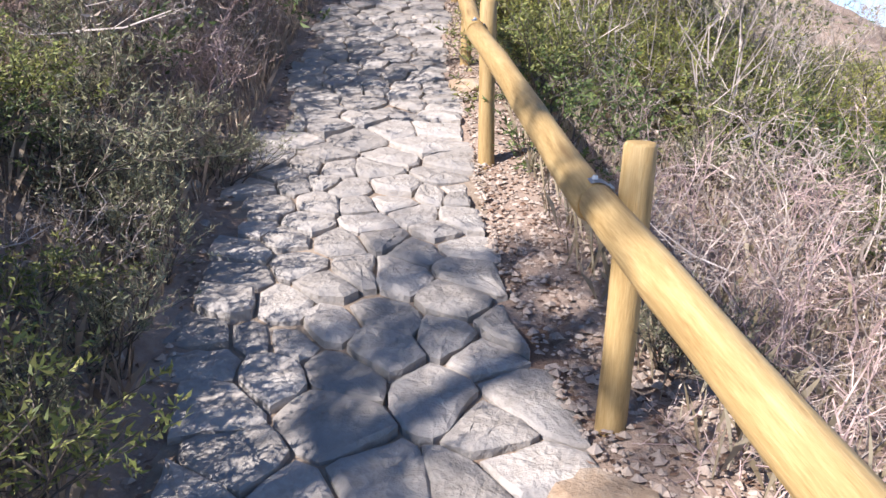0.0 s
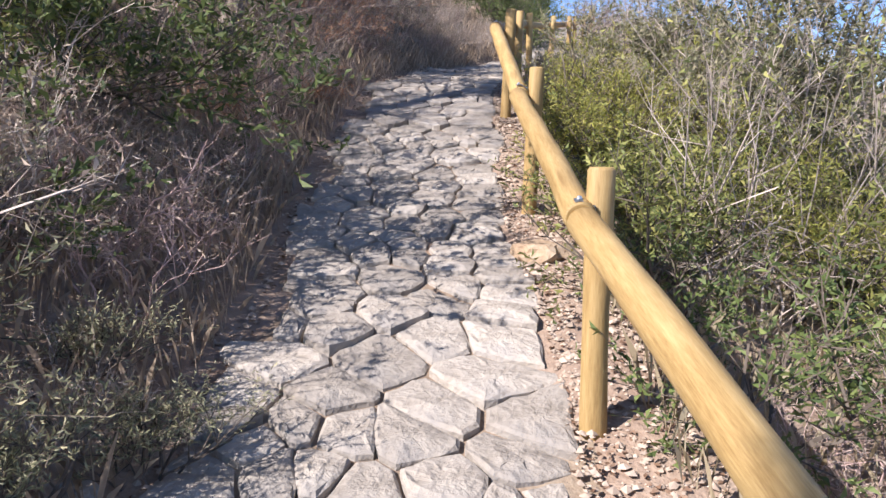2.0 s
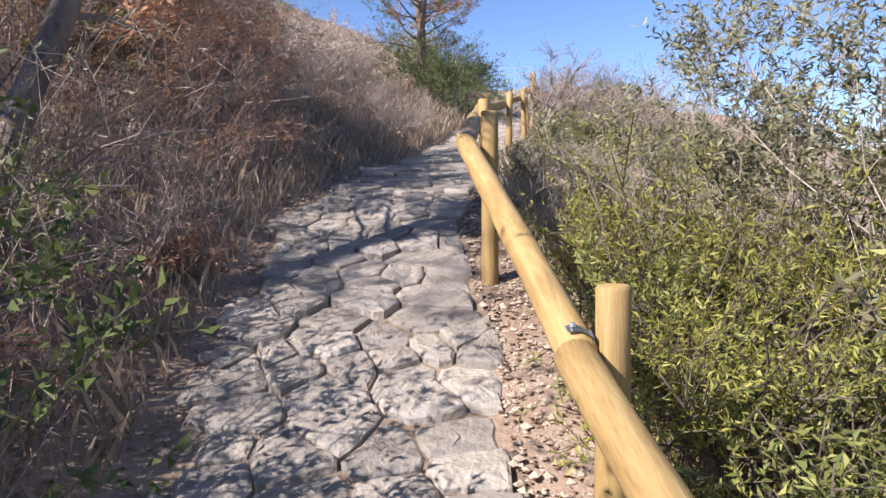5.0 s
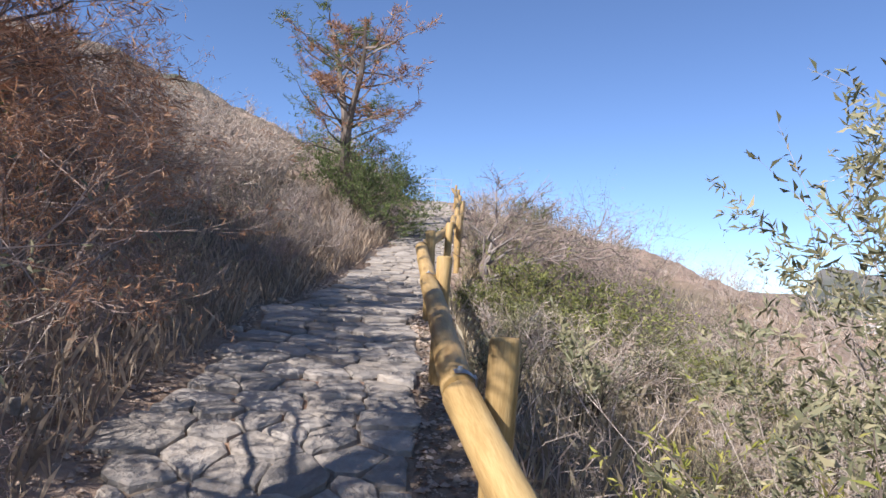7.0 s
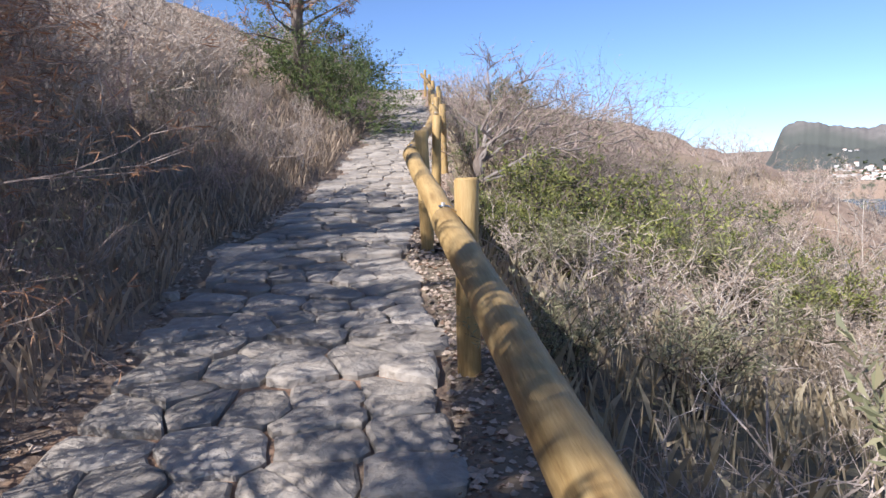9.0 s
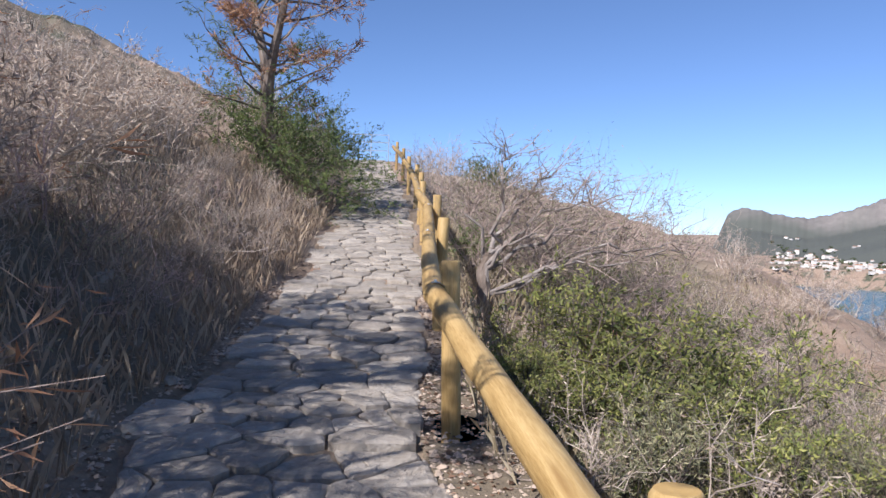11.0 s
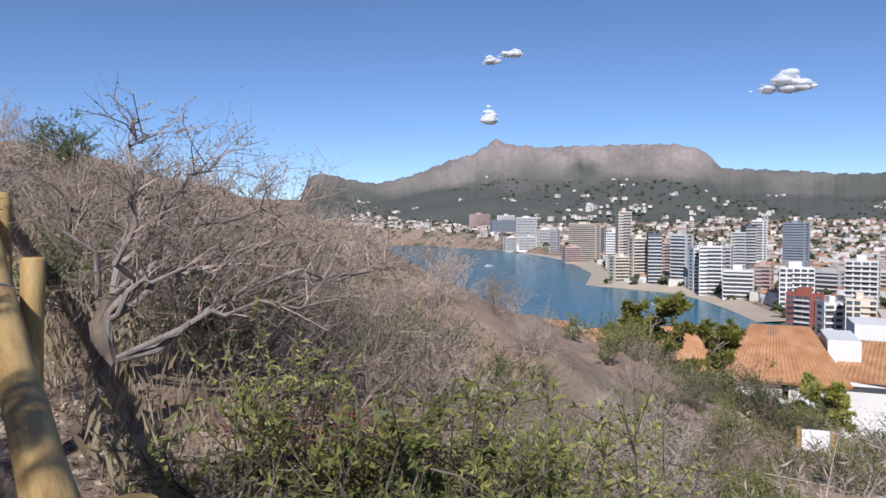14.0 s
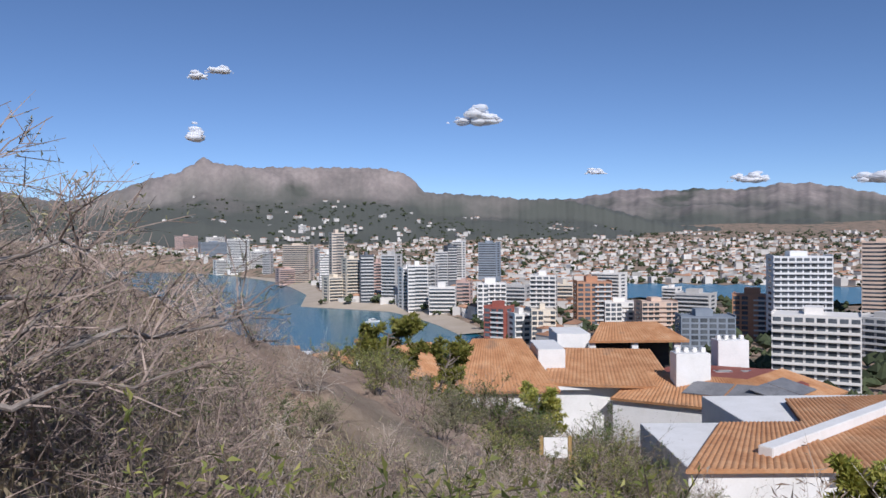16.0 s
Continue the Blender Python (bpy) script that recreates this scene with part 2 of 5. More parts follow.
def land(x, y):
    """The height of the ground at x, y."""
    x, y = np.asarray(x, float), np.asarray(y, float)
    u = x - middle_x(np.clip(y, -6, 47))
    base = path_z(np.clip(y, -6, 47)) - 0.12 * np.maximum(y - 47, 0)
    base = base + (4.0 - base) * smooth(9, 28, u)
    left = np.maximum(-u - WIDE / 2 - 0.15, 0)
    right = np.maximum(u - WIDE / 2 - 0.45, 0)
    bank = 0.62 * np.minimum(left, 1.3) + 0.42 * np.clip(left - 1.3, 0, 12) + 0.25 * np.clip(left - 13.3, 0, 60)
    fall = 0.34 * np.minimum(right, 1.2) + (0.36 - 0.18 * smooth(23, 31, y)) * np.clip(right - 1.2, 0, 8) + 0.3 * np.clip(right - 9.2, 0, 16) + 0.4 * np.clip(right - 25.2, 0, 400)
    wild = np.clip(np.maximum(left, right), 0, 3)
    z = base + bank - fall + wild * (0.05 * ripple(x, y, 2.1) + 0.1 * ripple(x, y, 0.6, 2))
    z -= 0.05 * (np.abs(u) < WIDE / 2)
    d, b = np.hypot(x - EYE_POINT[0], y - EYE_POINT[1]), np.degrees(np.arctan2(x - EYE_POINT[0], y - EYE_POINT[1]))
    plain = SEA + 4 + 0.055 * np.maximum(d - 1250, 0) + 3 * ripple(x, y, 0.01) * smooth(700, 1400, d)
    shore = (b - np.interp(d, SHORE_D, SHORE_B)) * np.radians(1) * d
    shore = np.where(d > 1950, 400, shore)
    plain = np.where(np.abs(b) > 120, SEA - 4, SEA - 3 + (plain - SEA + 3) * smooth(-6, 26, shore))
    return np.where(d < 120, z, np.maximum(z, plain))


def ground_mesh():
    r = [0.0, 0.25]
    while r[-1] < 4700:
        r.append(r[-1] * 1.027 + 0.02)
    fan = np.concatenate((np.arange(-30, 106, 0.36), np.arange(106, 330, 1.4)))
    fan = np.radians(fan)
    rr, aa = np.meshgrid(np.array(r[1:]), fan, indexing="ij")
    x, y = EYE_POINT[0] + rr * np.sin(aa), EYE_POINT[1] + rr * np.cos(aa)
    v = np.stack((x, y, land(x, y)), -1).reshape(-1, 3)
    n, k = rr.shape
    i, j = np.meshgrid(np.arange(n - 1), np.arange(k), indexing="ij")
    a, b = i * k + j, i * k + (j + 1) % k
    f = np.stack((a, a + k, b + k, b), -1).reshape(-1, 4)
    return v, f


gv, gf = ground_mesh()
EARTH_G = surface("dry_ground", ((0.205, 0.138, 0.095), (0.32, 0.228, 0.162), (0.448, 0.342, 0.252)), 1.1, 24, 0.97, 1.0, 0.05, blotch=((0.09, 0.095, 0.06), 0.05, 0.5))
ground = tagged(new("ground", mesh_of("ground", gv, gf, EARTH_G, True)), "dry brown earth hillside falling to the coastal plain", "ground", kind="structure")

# the sea and the salt lagoon
m, n, l, p = nodes_of("sea_water")
p.inputs["Base Color"].default_value = (0.012, 0.085, 0.15, 1)
p.inputs["Roughness"].default_value = 0.22
p.inputs["IOR"].default_value = 1.33
tx, bp = n.new("ShaderNodeTexNoise"), n.new("ShaderNodeBump")
tx.inputs["Scale"].default_value, tx.inputs["Detail"].default_value = 0.12, 6
co = n.new("ShaderNodeTexCoord")
l.new(co.outputs["Object"], tx.inputs["Vector"])
bp.inputs["Strength"].default_value, bp.inputs["Distance"].default_value = 0.06, 0.6
l.new(tx.outputs["Fac"], bp.inputs["Height"]), l.new(bp.outputs[0], p.inputs["Normal"])
t2, rp = n.new("ShaderNodeTexNoise"), n.new("ShaderNodeValToRGB")
t2.inputs["Scale"].default_value, t2.inputs["Detail"].default_value = 0.006, 4
l.new(co.outputs["Object"], t2.inputs["Vector"]), l.new(t2.outputs["Fac"], rp.inputs[0])
rp.color_ramp.elements[0].position, rp.color_ramp.elements[1].position = 0.35, 0.7
rp.color_ramp.elements[0].color, rp.color_ramp.elements[1].color = (0.02, 0.14, 0.21, 1), (0.03, 0.165, 0.225, 1)
l.new(rp.outputs[0], p.inputs["Base Color"])
WATER = m
ring = np.linspace(0, 2 * np.pi, 97)[:-1]
sv = [(4750 * math.sin(a), 4750 * math.cos(a), SEA) for a in ring]
tagged(new("water", mesh_of("water", sv, [tuple(range(95, -1, -1))], WATER)), "calm blue bay under a clear sky", "sea", kind="structure")


def polar(bearing, far):
    a = radians(bearing)
    return EYE_POINT[0] + far * math.sin(a), EYE_POINT[1] + far * math.cos(a)


lag = [polar(b, 960 + 20 * math.sin(b * 3)) for b in np.arange(68, 102, 1.0)] + [polar(b, 720 + 14 * math.sin(b * 2)) for b in np.arange(101, 67, -1.0)]
tagged(new("water", mesh_of("lagoon", [(x, y, SEA + 6.0) for x, y in lag], [tuple(range(len(lag)))], WATER)), "flat grey-blue salt lagoon behind the town", "lagoon", kind="structure")


# mountains behind the bay
def mountain(name, label, b0, b1, far, deep, crest, rock, jag):
    bs, ds = np.radians(np.arange(b0, b1, 0.12)), np.linspace(far - deep, far + deep * 0.5, 90)
    bb, dd = np.meshgrid(bs, ds, indexing="ij")
    x, y = EYE_POINT[0] + dd * np.sin(bb), EYE_POINT[1] + dd * np.cos(bb)
    top = 5 + far * np.tan(np.radians(crest(np.degrees(bb))))
    t = np.clip(1 - np.abs(dd - far) / np.where(dd < far, deep, deep * 0.5), 0, 1)
    fbm = np.array([noise.fractal(Vector((px, py, far)) * 0.0024, 1.0, 2.1, 4) for px, py in zip(x.ravel(), y.ravel())]).reshape(x.shape)
    gully = 0.5 + 0.75 * fbm
    cliff = rock < 1
    rock = np.clip(rock + 0.09 * fbm, 0.45, 0.9)
    shape = t ** 1.15 if not cliff else np.where(t > rock, 0.62 + 0.38 * smooth(rock, np.minimum(rock + 0.13, 1.0), t), 0.62 * (t / rock) ** 1.25)
    edge = 1 - smooth(0.95, 1, np.abs(2 * (np.degrees(bb) - b0) / (b1 - b0) - 1))
    z = SEA + (top - SEA) * shape * edge + jag * (gully - 0.5) * (t * (1.04 - t)) * 4
    k = len(ds)
    i, j = np.meshgrid(np.arange(len(bs) - 1), np.arange(k - 1), indexing="ij")
    a = i * k + j
    f = np.stack((a, a + 1, a + k + 1, a + k), -1).reshape(-1, 4)
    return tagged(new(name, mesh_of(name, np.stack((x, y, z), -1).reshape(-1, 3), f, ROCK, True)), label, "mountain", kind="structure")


def mesa_crest(b):
    b = b - 6.1
    e = 3.0 + 2.25 * smooth(24.5, 33.2, b) - 0.2 * np.exp(-((b - 24.0) / 1.2) ** 2)
    e += 0.3 * smooth(31.8, 32.6, b) + 0.6 * np.exp(-((b - 33.6) / 0.75) ** 2) + 0.28 * np.exp(-((b - 35.2) / 1.3) ** 2)
    e -= 0.35 * smooth(46.8, 48.8, b) + 1.5 * smooth(48.6, 50.7, b) + 0.5 * smooth(50, 60, b) + 2.4 * smooth(60, 72, b)
    e += 0.5 * np.exp(-((b - 20.2) / 1.6) ** 2) - 2.6 * (1 - smooth(17.6, 19.3, b))
    return e + 0.05 * np.sin(b * 5.1) + 0.03 * np.sin(b * 13.7)


def ridge_crest(b):
    b = b - 6.1
    e = 3.25 + 0.3 * np.sin(b * 0.5) + 0.35 * np.exp(-((b - 66.6) / 2.0) ** 2) + 0.75 * np.exp(-((b - 71.5) / 2.6) ** 2) + 0.45 * np.exp(-((b - 76.5) / 3.4) ** 2)
    return e - 0.5 * smooth(80, 90, b) + 0.06 * np.sin(b * 3.3) + 0.03 * np.sin(b * 9.7)


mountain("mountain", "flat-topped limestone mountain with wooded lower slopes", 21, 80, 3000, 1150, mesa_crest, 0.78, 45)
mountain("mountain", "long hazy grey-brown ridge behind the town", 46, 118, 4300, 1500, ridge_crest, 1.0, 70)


# clouds
CLOUD, cn, cl, cp = nodes_of("cloud_white")
cp.inputs["Base Color"].default_value = (0.95, 0.95, 0.96, 1)
cp.inputs["Roughness"].default_value = 1.0
ct, cx, cs, cy = (cn.new("ShaderNode" + k) for k in ("BsdfTransparent", "MixShader", "BsdfTranslucent", "MixShader"))
cs.inputs[0].default_value = (0.97, 0.97, 0.98, 1)
cy.inputs[0].default_value = 0.25
cl.new(cp.outputs[0], cy.inputs[1]), cl.new(cs.outputs[0], cy.inputs[2])
cx.inputs[0].default_value = 0.6
cl.new(ct.outputs[0], cx.inputs[1]), cl.new(cy.outputs[0], cx.inputs[2]), cl.new(cx.outputs[0], cn["Material Output"].inputs[0])


def cloud(bearing, up, wide, tall, seed):
    rng = random.Random(seed)
    bm = bmesh.new()
    far = 4300
    for k in range(46):
        t = max(-1, min(1, rng.gauss(0, 0.45)))
        r = tall * rng.uniform(0.09, 0.3) * (1.05 - t * t * 0.75)
        mat = Matrix.Translation((t * wide / 2, rng.uniform(-1, 1) * tall * 0.5, abs(rng.gauss(0, 0.32)) * tall * (1 - t * t))) @ Matrix.Diagonal((r * 1.7, r * 1.3, r * 0.72, 1))
        bmesh.ops.create_icosphere(bm, subdivisions=2, radius=1, matrix=mat)
    for v in bm.verts:
        v.co += Vector(noise.noise_vector(v.co * (5 / tall))) * tall * 0.07
    me = bpy.data.meshes.new("cloud")
    bm.to_mesh(me)
    bm.free()
    me.materials.append(CLOUD)
    me.polygons.foreach_set("use_smooth", np.ones(len(me.polygons), bool))
    ob = tagged(new("cloud", me), "small white fair-weather cloud in blue sky", "cloud", "fair-weather clouds")
    x, y = polar(bearing, far)
    ob.matrix_world = pose(x, y, 5 + far * math.tan(radians(up)), 0, 0, -bearing)


cloud(60.5, 9.2, 330, 105, 1)
cloud(40.9, 12.6, 150, 60, 2)
cloud(39.3, 12.1, 110, 55, 3)
cloud(39.1, 7.7, 90, 80, 4)
cloud(69.7, 5.1, 130, 40, 5)
cloud(80.7, 4.2, 220, 70, 6)
cloud(89.1, 3.9, 300, 90, 7)


# ---- town ----
PAINT = {
    "white": ((0.7, 0.66, 0.6), (0.8, 0.76, 0.7)), "cream": ((0.68, 0.58, 0.44), (0.77, 0.68, 0.55)), "beige": ((0.58, 0.47, 0.37), (0.68, 0.57, 0.46)),
    "pink": ((0.5, 0.34, 0.28), (0.58, 0.42, 0.36)), "peach": ((0.58, 0.42, 0.32), (0.68, 0.53, 0.42)), "terracotta": ((0.42, 0.2, 0.11), (0.52, 0.29, 0.18)),
    "red": ((0.32, 0.09, 0.07), (0.4, 0.14, 0.1)), "grey": ((0.46, 0.44, 0.41), (0.58, 0.55, 0.51)), "dark": ((0.1, 0.11, 0.125), (0.17, 0.18, 0.195)),
    "glass": ((0.2, 0.23, 0.27), (0.3, 0.33, 0.36)), "hotel": ((0.66, 0.65, 0.63), (0.76, 0.75, 0.73))}
PAINT = {k: surface("render_" + k, c, 0.12, 1.5, 0.85, 0.1, 0.05, spread=0.06) for k, c in PAINT.items()}
SLAB = surface("balcony_concrete", ((0.55, 0.53, 0.5), (0.68, 0.66, 0.63)), 0.3, 3, 0.85, 0)


def tower(bearing, far, wide, tall, foot, style, turn=None):
    """An apartment block: body with a set-back top, a roof parapet, and a window row and balcony slab on every storey of the two seen sides."""
    rng = random.Random(int(bearing * 100 + far))
    x, y = polar(bearing, far)
    z = max(float(land(x, y)) - 1.5, SEA + 1) if foot < -50 else foot
    hold = new("apartment_building")
    what = {"glass": "dark glass office block", "hotel": "white high-rise hotel with balcony grid"}.get(style, style + " rendered apartment block with balconies")
    tagged(hold, what + " by the bay", "building", "apartment blocks by the bay")
    hold.matrix_world = pose(x, y, z, 0, 0, -bearing + (rng.uniform(-28, 28) if turn is None else turn))
    tall += max(0.0, foot - z) if foot < -50 else 12
    deep, wide = rng.uniform(0.7, 1.0) * min(wide, 20) , wide * 0.9
    w, d = wide / 2, deep / 2
    paint = PAINT[style]
    block("wall", (-w, w, -d, d, -3 if foot < -50 else -14, tall), paint, hold)
    rw = rng.uniform(0.25, 0.5)
    block("roof", (-w * rw, w * rw * 0.6, -d * 0.5, d * 0.6, tall, tall + rng.uniform(2.2, 4)), paint, hold)
    for side in (-1, 1):
        block("parapet", (side * w - 0.15, side * w + 0.15, -d, d, tall, tall + 0.9), paint, hold)
    storeys = max(3, int(tall / 3.0))
    step = (tall - 1.0) / storeys
    bays = max(2, int(wide / rng.uniform(3.2, 4.6)))
    bw = wide / bays
    solid = rng.random() < 0.35 and style not in ("hotel", "glass")
    q, g = box_data(-w + 0.12 * bw, w - 0.12 * bw, -d - 0.06, -d, 0.85, min(step - 0.45, 2.2))
    band = mesh_of("window_band", q, g, PANE)
    q, g = box_data(-0.38 * bw, 0.38 * bw, -d - 0.06, -d, 0.55, min(step - 0.25, 2.5))
    single = mesh_of("window", q, g, PANE)
    cut = rng.choice((0.0, 0.0, 0.35, 0.5)) * wide
    q, g = box_data(-w + 0.3 + cut, w - 0.3, -d - 1.3, -d, -0.1, 0.1)
    q2, g2 = box_data(-w + 0.3 + cut, w - 0.3, -d - 1.3, -d - 1.2, 0.1, 0.95)
    slab = mesh_of("balcony", q + q2, g + [tuple(i + 8 for i in face) for face in g2], SLAB if style in ("dark", "glass", "grey", "terracotta", "red") else paint)
    flanks = []
    for s in (-1, 1):
        q, g = box_data(min(s * w, s * (w + 0.06)), max(s * w, s * (w + 0.06)), -0.22 * deep, 0.2 * deep, 0.8, min(step - 0.4, 2.3))
        flanks.append(mesh_of("side_window", q, g, PANE))
    for k in range(storeys):
        up = 0.6 + k * step
        if far < 560:
            for c in range(bays):
                if not (solid and c == bays // 2):
                    piece("window", single, hold).location = (-w + (c + 0.5) * bw, 0, up)
        else:
            piece("window_band", band, hold).location = (0, 0, up)
        if k and style != "glass":
            piece("balcony", slab, hold).location = (0, 0, up)
        for me in flanks:
            piece("side_window", me, hold).location = (0, 0, up)
    return hold


tower(40.4, 1736, 78, 36, -53, "glass")
tower(38.4, 1997, 62, 51, -40, "pink")
tower(40.5, 1997, 53, 48, -40, "white")
tower(42.1, 1413, 44, 40, -40, "white")
tower(43.5, 1408, 31, 33, -53, "white")
tower(40.9, 1464, 31, 25, -53, "white")
tower(42.2, 1408, 38, 28, -53, "white")
tower(44.3, 1310, 16, 40, -53, "grey")
tower(45.8, 1082, 36, 20, -53, "pink")
tower(46.6, 1082, 47, 54, -53, "beige")
tower(46.9, 2317, 25, 86, -40, "white")
tower(48.0, 1148, 9, 46, -53, "dark")
tower(48.9, 922, 26, 44, -53, "white")
tower(49.5, 793, 15, 43, -40, "beige")
tower(49.3, 725, 21, 24, -53, "cream")
tower(50.6, 718, 16, 42, -53, "cream")
tower(51.8, 698, 14, 46, -53, "dark")
tower(52.7, 754, 13, 37, -53, "pink")
tower(53.8, 685, 16, 46, -53, "grey")
tower(55.0, 649, 15, 35, -53, "white")
tower(55.8, 627, 19, 38, -53, "white")
tower(57.0, 649, 8, 37, -53, "grey")
tower(57.7, 786, 15, 47, -53, "grey")
tower(58.4, 793, 12, 28, -40, "dark")
tower(59.1, 891, 14, 33, -40, "white")
tower(57.8, 597, 24, 21, -53, "white")
tower(59.5, 617, 13, 24, -53, "pink")
tower(61.5, 919, 26, 31, -40, "glass")
tower(61.6, 529, 23, 28, -53, "white")
tower(63.6, 597, 22, 22, -53, "grey")
tower(65.7, 494, 19, 35, -53, "white")
tower(62.2, 437, 15, 19, -53, "red")
tower(63.8, 427, 12, 16, -53, "white")
tower(65.6, 412, 15, 20, -53, "cream")
tower(67.4, 617, 15, 22, -53, "cream")
tower(69.4, 494, 25, 31, -53, "terracotta")
tower(70.7, 691, 30, 28, -53, "white")
tower(71.4, 494, 25, 18, -53, "white")
tower(74.1, 475, 25, 20, -53, "peach")
tower(75.3, 661, 14, 17, -53, "white")
tower(77.0, 579, 28, 18, -53, "grey")
tower(77.6, 391, 29, 20, -53, "glass")
tower(81.0, 464, 25, 26, -53, "terracotta")
tower(83.9, 442, 33, 49, -53, "hotel")
tower(85.0, 310, 33, 30, -53, "white")
tower(89.2, 617, 32, 56, -53, "peach")
tower(89.4, 403, 28, 21, -53, "grey")
# low white houses and gardens on the plain and the slopes
def sprawl():
    rng = np.random.default_rng(7)
    hv, hf, rv, rf = [], [], [], []
    for _ in range(7000):
        b = rng.uniform(28, 103)
        far = 330 + 2530 * rng.random() ** 1.15
        if far < 1000 and b > 68 or far < 1900 and b < np.interp(far, SHORE_D, SHORE_B) + 22000 / far / 14:
            continue
        if ripple(b, far, 0.012, 2) + ripple(b * 9, far * 0.35, 0.05) < -0.25 - 0.5 * (far < 1700) + 0.9 * smooth(2000, 2800, far):
            continue
        x, y = polar(b, far)
        z = float(land(x, y)) if far < 1850 else mount_z(b, far)
        a, w, d, h = rng.uniform(0, 3.1), rng.uniform(3.5, 9), rng.uniform(3.5, 6), rng.choice((3.2, 3.5, 6.2, 6.5, 9.5))
        c, s = math.cos(a), math.sin(a)
        q, g = box_data(-w, w, -d, d, -4, h)
        hf += [tuple(i + len(hv) for i in face) for face in g]
        hv += [(x + c * px - s * py, y + s * px + c * py, z + pz) for px, py, pz in q]
        if rng.random() < 0.55:
            q = [(-w - .4, -d - .4, h), (w + .4, -d - .4, h), (w + .4, d + .4, h), (-w - .4, d + .4, h), (-w * .6, 0, h + 1.8), (w * .6, 0, h + 1.8)]
            rf += [tuple(i + len(rv) for i in face) for face in ((0, 1, 5, 4), (1, 2, 5), (2, 3, 4, 5), (3, 0, 4))]
            rv += [(x + c * px - s * py, y + s * px + c * py, z + pz + 0.02) for px, py, pz in q]
    tagged(new("town_houses", mesh_of("town_houses", hv, hf, surface("house_render", ((0.5, 0.46, 0.41), (0.68, 0.65, 0.6)), 0.05, 1, 0.9, 0, island=0.22))), "white and cream low houses over the plain and hillside", "houses", kind="stuff")
    tagged(new("house_roofs", mesh_of("house_roofs", rv, rf, surface("far_roof_tile", ((0.34, 0.17, 0.1), (0.46, 0.27, 0.17)), 0.05, 1, 0.9, 0, island=0.25))), "terracotta tiled roofs of the low houses", "roofs", kind="stuff")


def mount_z(b, far):
    t = np.clip(1 - abs(far - 3000) / 1150, 0, 1)
    top = 5 + 3000 * math.tan(radians(float(mesa_crest(np.float64(b)))))
    return max(float(land(*polar(b, far))), SEA + (top - SEA) * 0.62 * (t / 0.78) ** 1.25)


def blob_trees(name, label, count, place, material, low, high, seed):
    """Far trees: each an uneven crown of a few jagged leaf clumps."""
    rng = np.random.default_rng(seed)
    v, f = [], []
    for _ in range(count):
        spot = place(rng)
        if spot is None:
            continue
        x, y, z = spot
        r = rng.uniform(low, high)
        for _ in range(4):
            cx, cy, cz = x + rng.normal(0, r * 0.5), y + rng.normal(0, r * 0.5), z + r * rng.uniform(0.3, 1.1)
            k = len(v)
            rr = r * rng.uniform(0.4, 0.75)
            for a in range(5):
                t = a * 1.257 + rng.uniform(0, 0.8)
                v.append((cx + rr * math.cos(t) * rng.uniform(0.6, 1.2), cy + rr * math.sin(t) * rng.uniform(0.6, 1.2), cz + rr * rng.uniform(-0.4, 0.3)))
            v += [(cx, cy, cz + rr * rng.uniform(0.6, 1)), (cx, cy, cz - rr * 0.7)]
            f += [(k + a, k + (a + 1) % 5, k + 5) for a in range(5)] + [(k + (a + 1) % 5, k + a, k + 6) for a in range(5)]
    tagged(new(name, mesh_of(name, v, f, material)), label, "trees", kind="stuff")


def plain_spot(rng):
    b, far = rng.uniform(28, 103), 190 + 2500 * rng.random() ** 1.1
    if far < 1900 and b < np.interp(far, SHORE_D, SHORE_B) + 1.2 or (690 < far < 990 and b > 67):
        return None
    return (*polar(b, far), float(land(*polar(b, far))) if far < 1850 else mount_z(b, far))


FAR_GREEN = surface("far_trees", ((0.03, 0.042, 0.022), (0.055, 0.068, 0.032), (0.085, 0.095, 0.045)), 0.05, 0.6, 0.95, 0, island=0.3)
sprawl()
blob_trees("garden_trees", "dark green pines and gardens among the houses", 5500, plain_spot, FAR_GREEN, 3, 7, 3)

# sandy beach along the bay
bv, bf = [], []
for k, far in enumerate(np.linspace(480, 1850, 120)):
    b = float(np.interp(far, SHORE_D, SHORE_B))
    inner = b + math.degrees((34 + 8 * math.sin(far / 60)) / far)
    bv += [(*polar(b - math.degrees(5 / far), far), SEA + 0.1), (*polar(inner, far), SEA + 4.6)]
    if k:
        bf.append((2 * k - 2, 2 * k, 2 * k + 1, 2 * k - 1))
SAND = surface("sand", ((0.42, 0.34, 0.25), (0.55, 0.46, 0.36)), 0.05, 1, 0.95, 0.2, 0.3)
tagged(new("beach", mesh_of("beach", bv, bf, SAND, True)), "pale sandy beach and rocks along the bay", "beach", kind="structure")


# a small motor boat on the bay
def boat(bearing, far):
    hold = tagged(new("boat"), "small white motor boat on the water", "boat")
    x, y = polar(bearing, far)
    hold.matrix_world = pose(x, y, SEA, 0, 0, 40 - bearing)
    bm = bmesh.new()
    bmesh.ops.create_cube(bm, size=1, matrix=Matrix.Diagonal((14, 4, 2.2, 1)))
    for v in bm.verts:
        if v.co.x > 0:
            v.co.y *= 0.15
        if v.co.z < 0:
            v.co.y *= 0.6
    part("hull", bm, WHITEWASH, hold)
    block("cabin", (-4, 1.5, -1.3, 1.3, 1.1, 3.0), WHITEWASH, hold, 0.2)
    block("window", (-3.4, 1.56, -1.36, 1.36, 1.8, 2.5), PANE, hold)


boat(39.2, 985)
boat(52.3, 560)


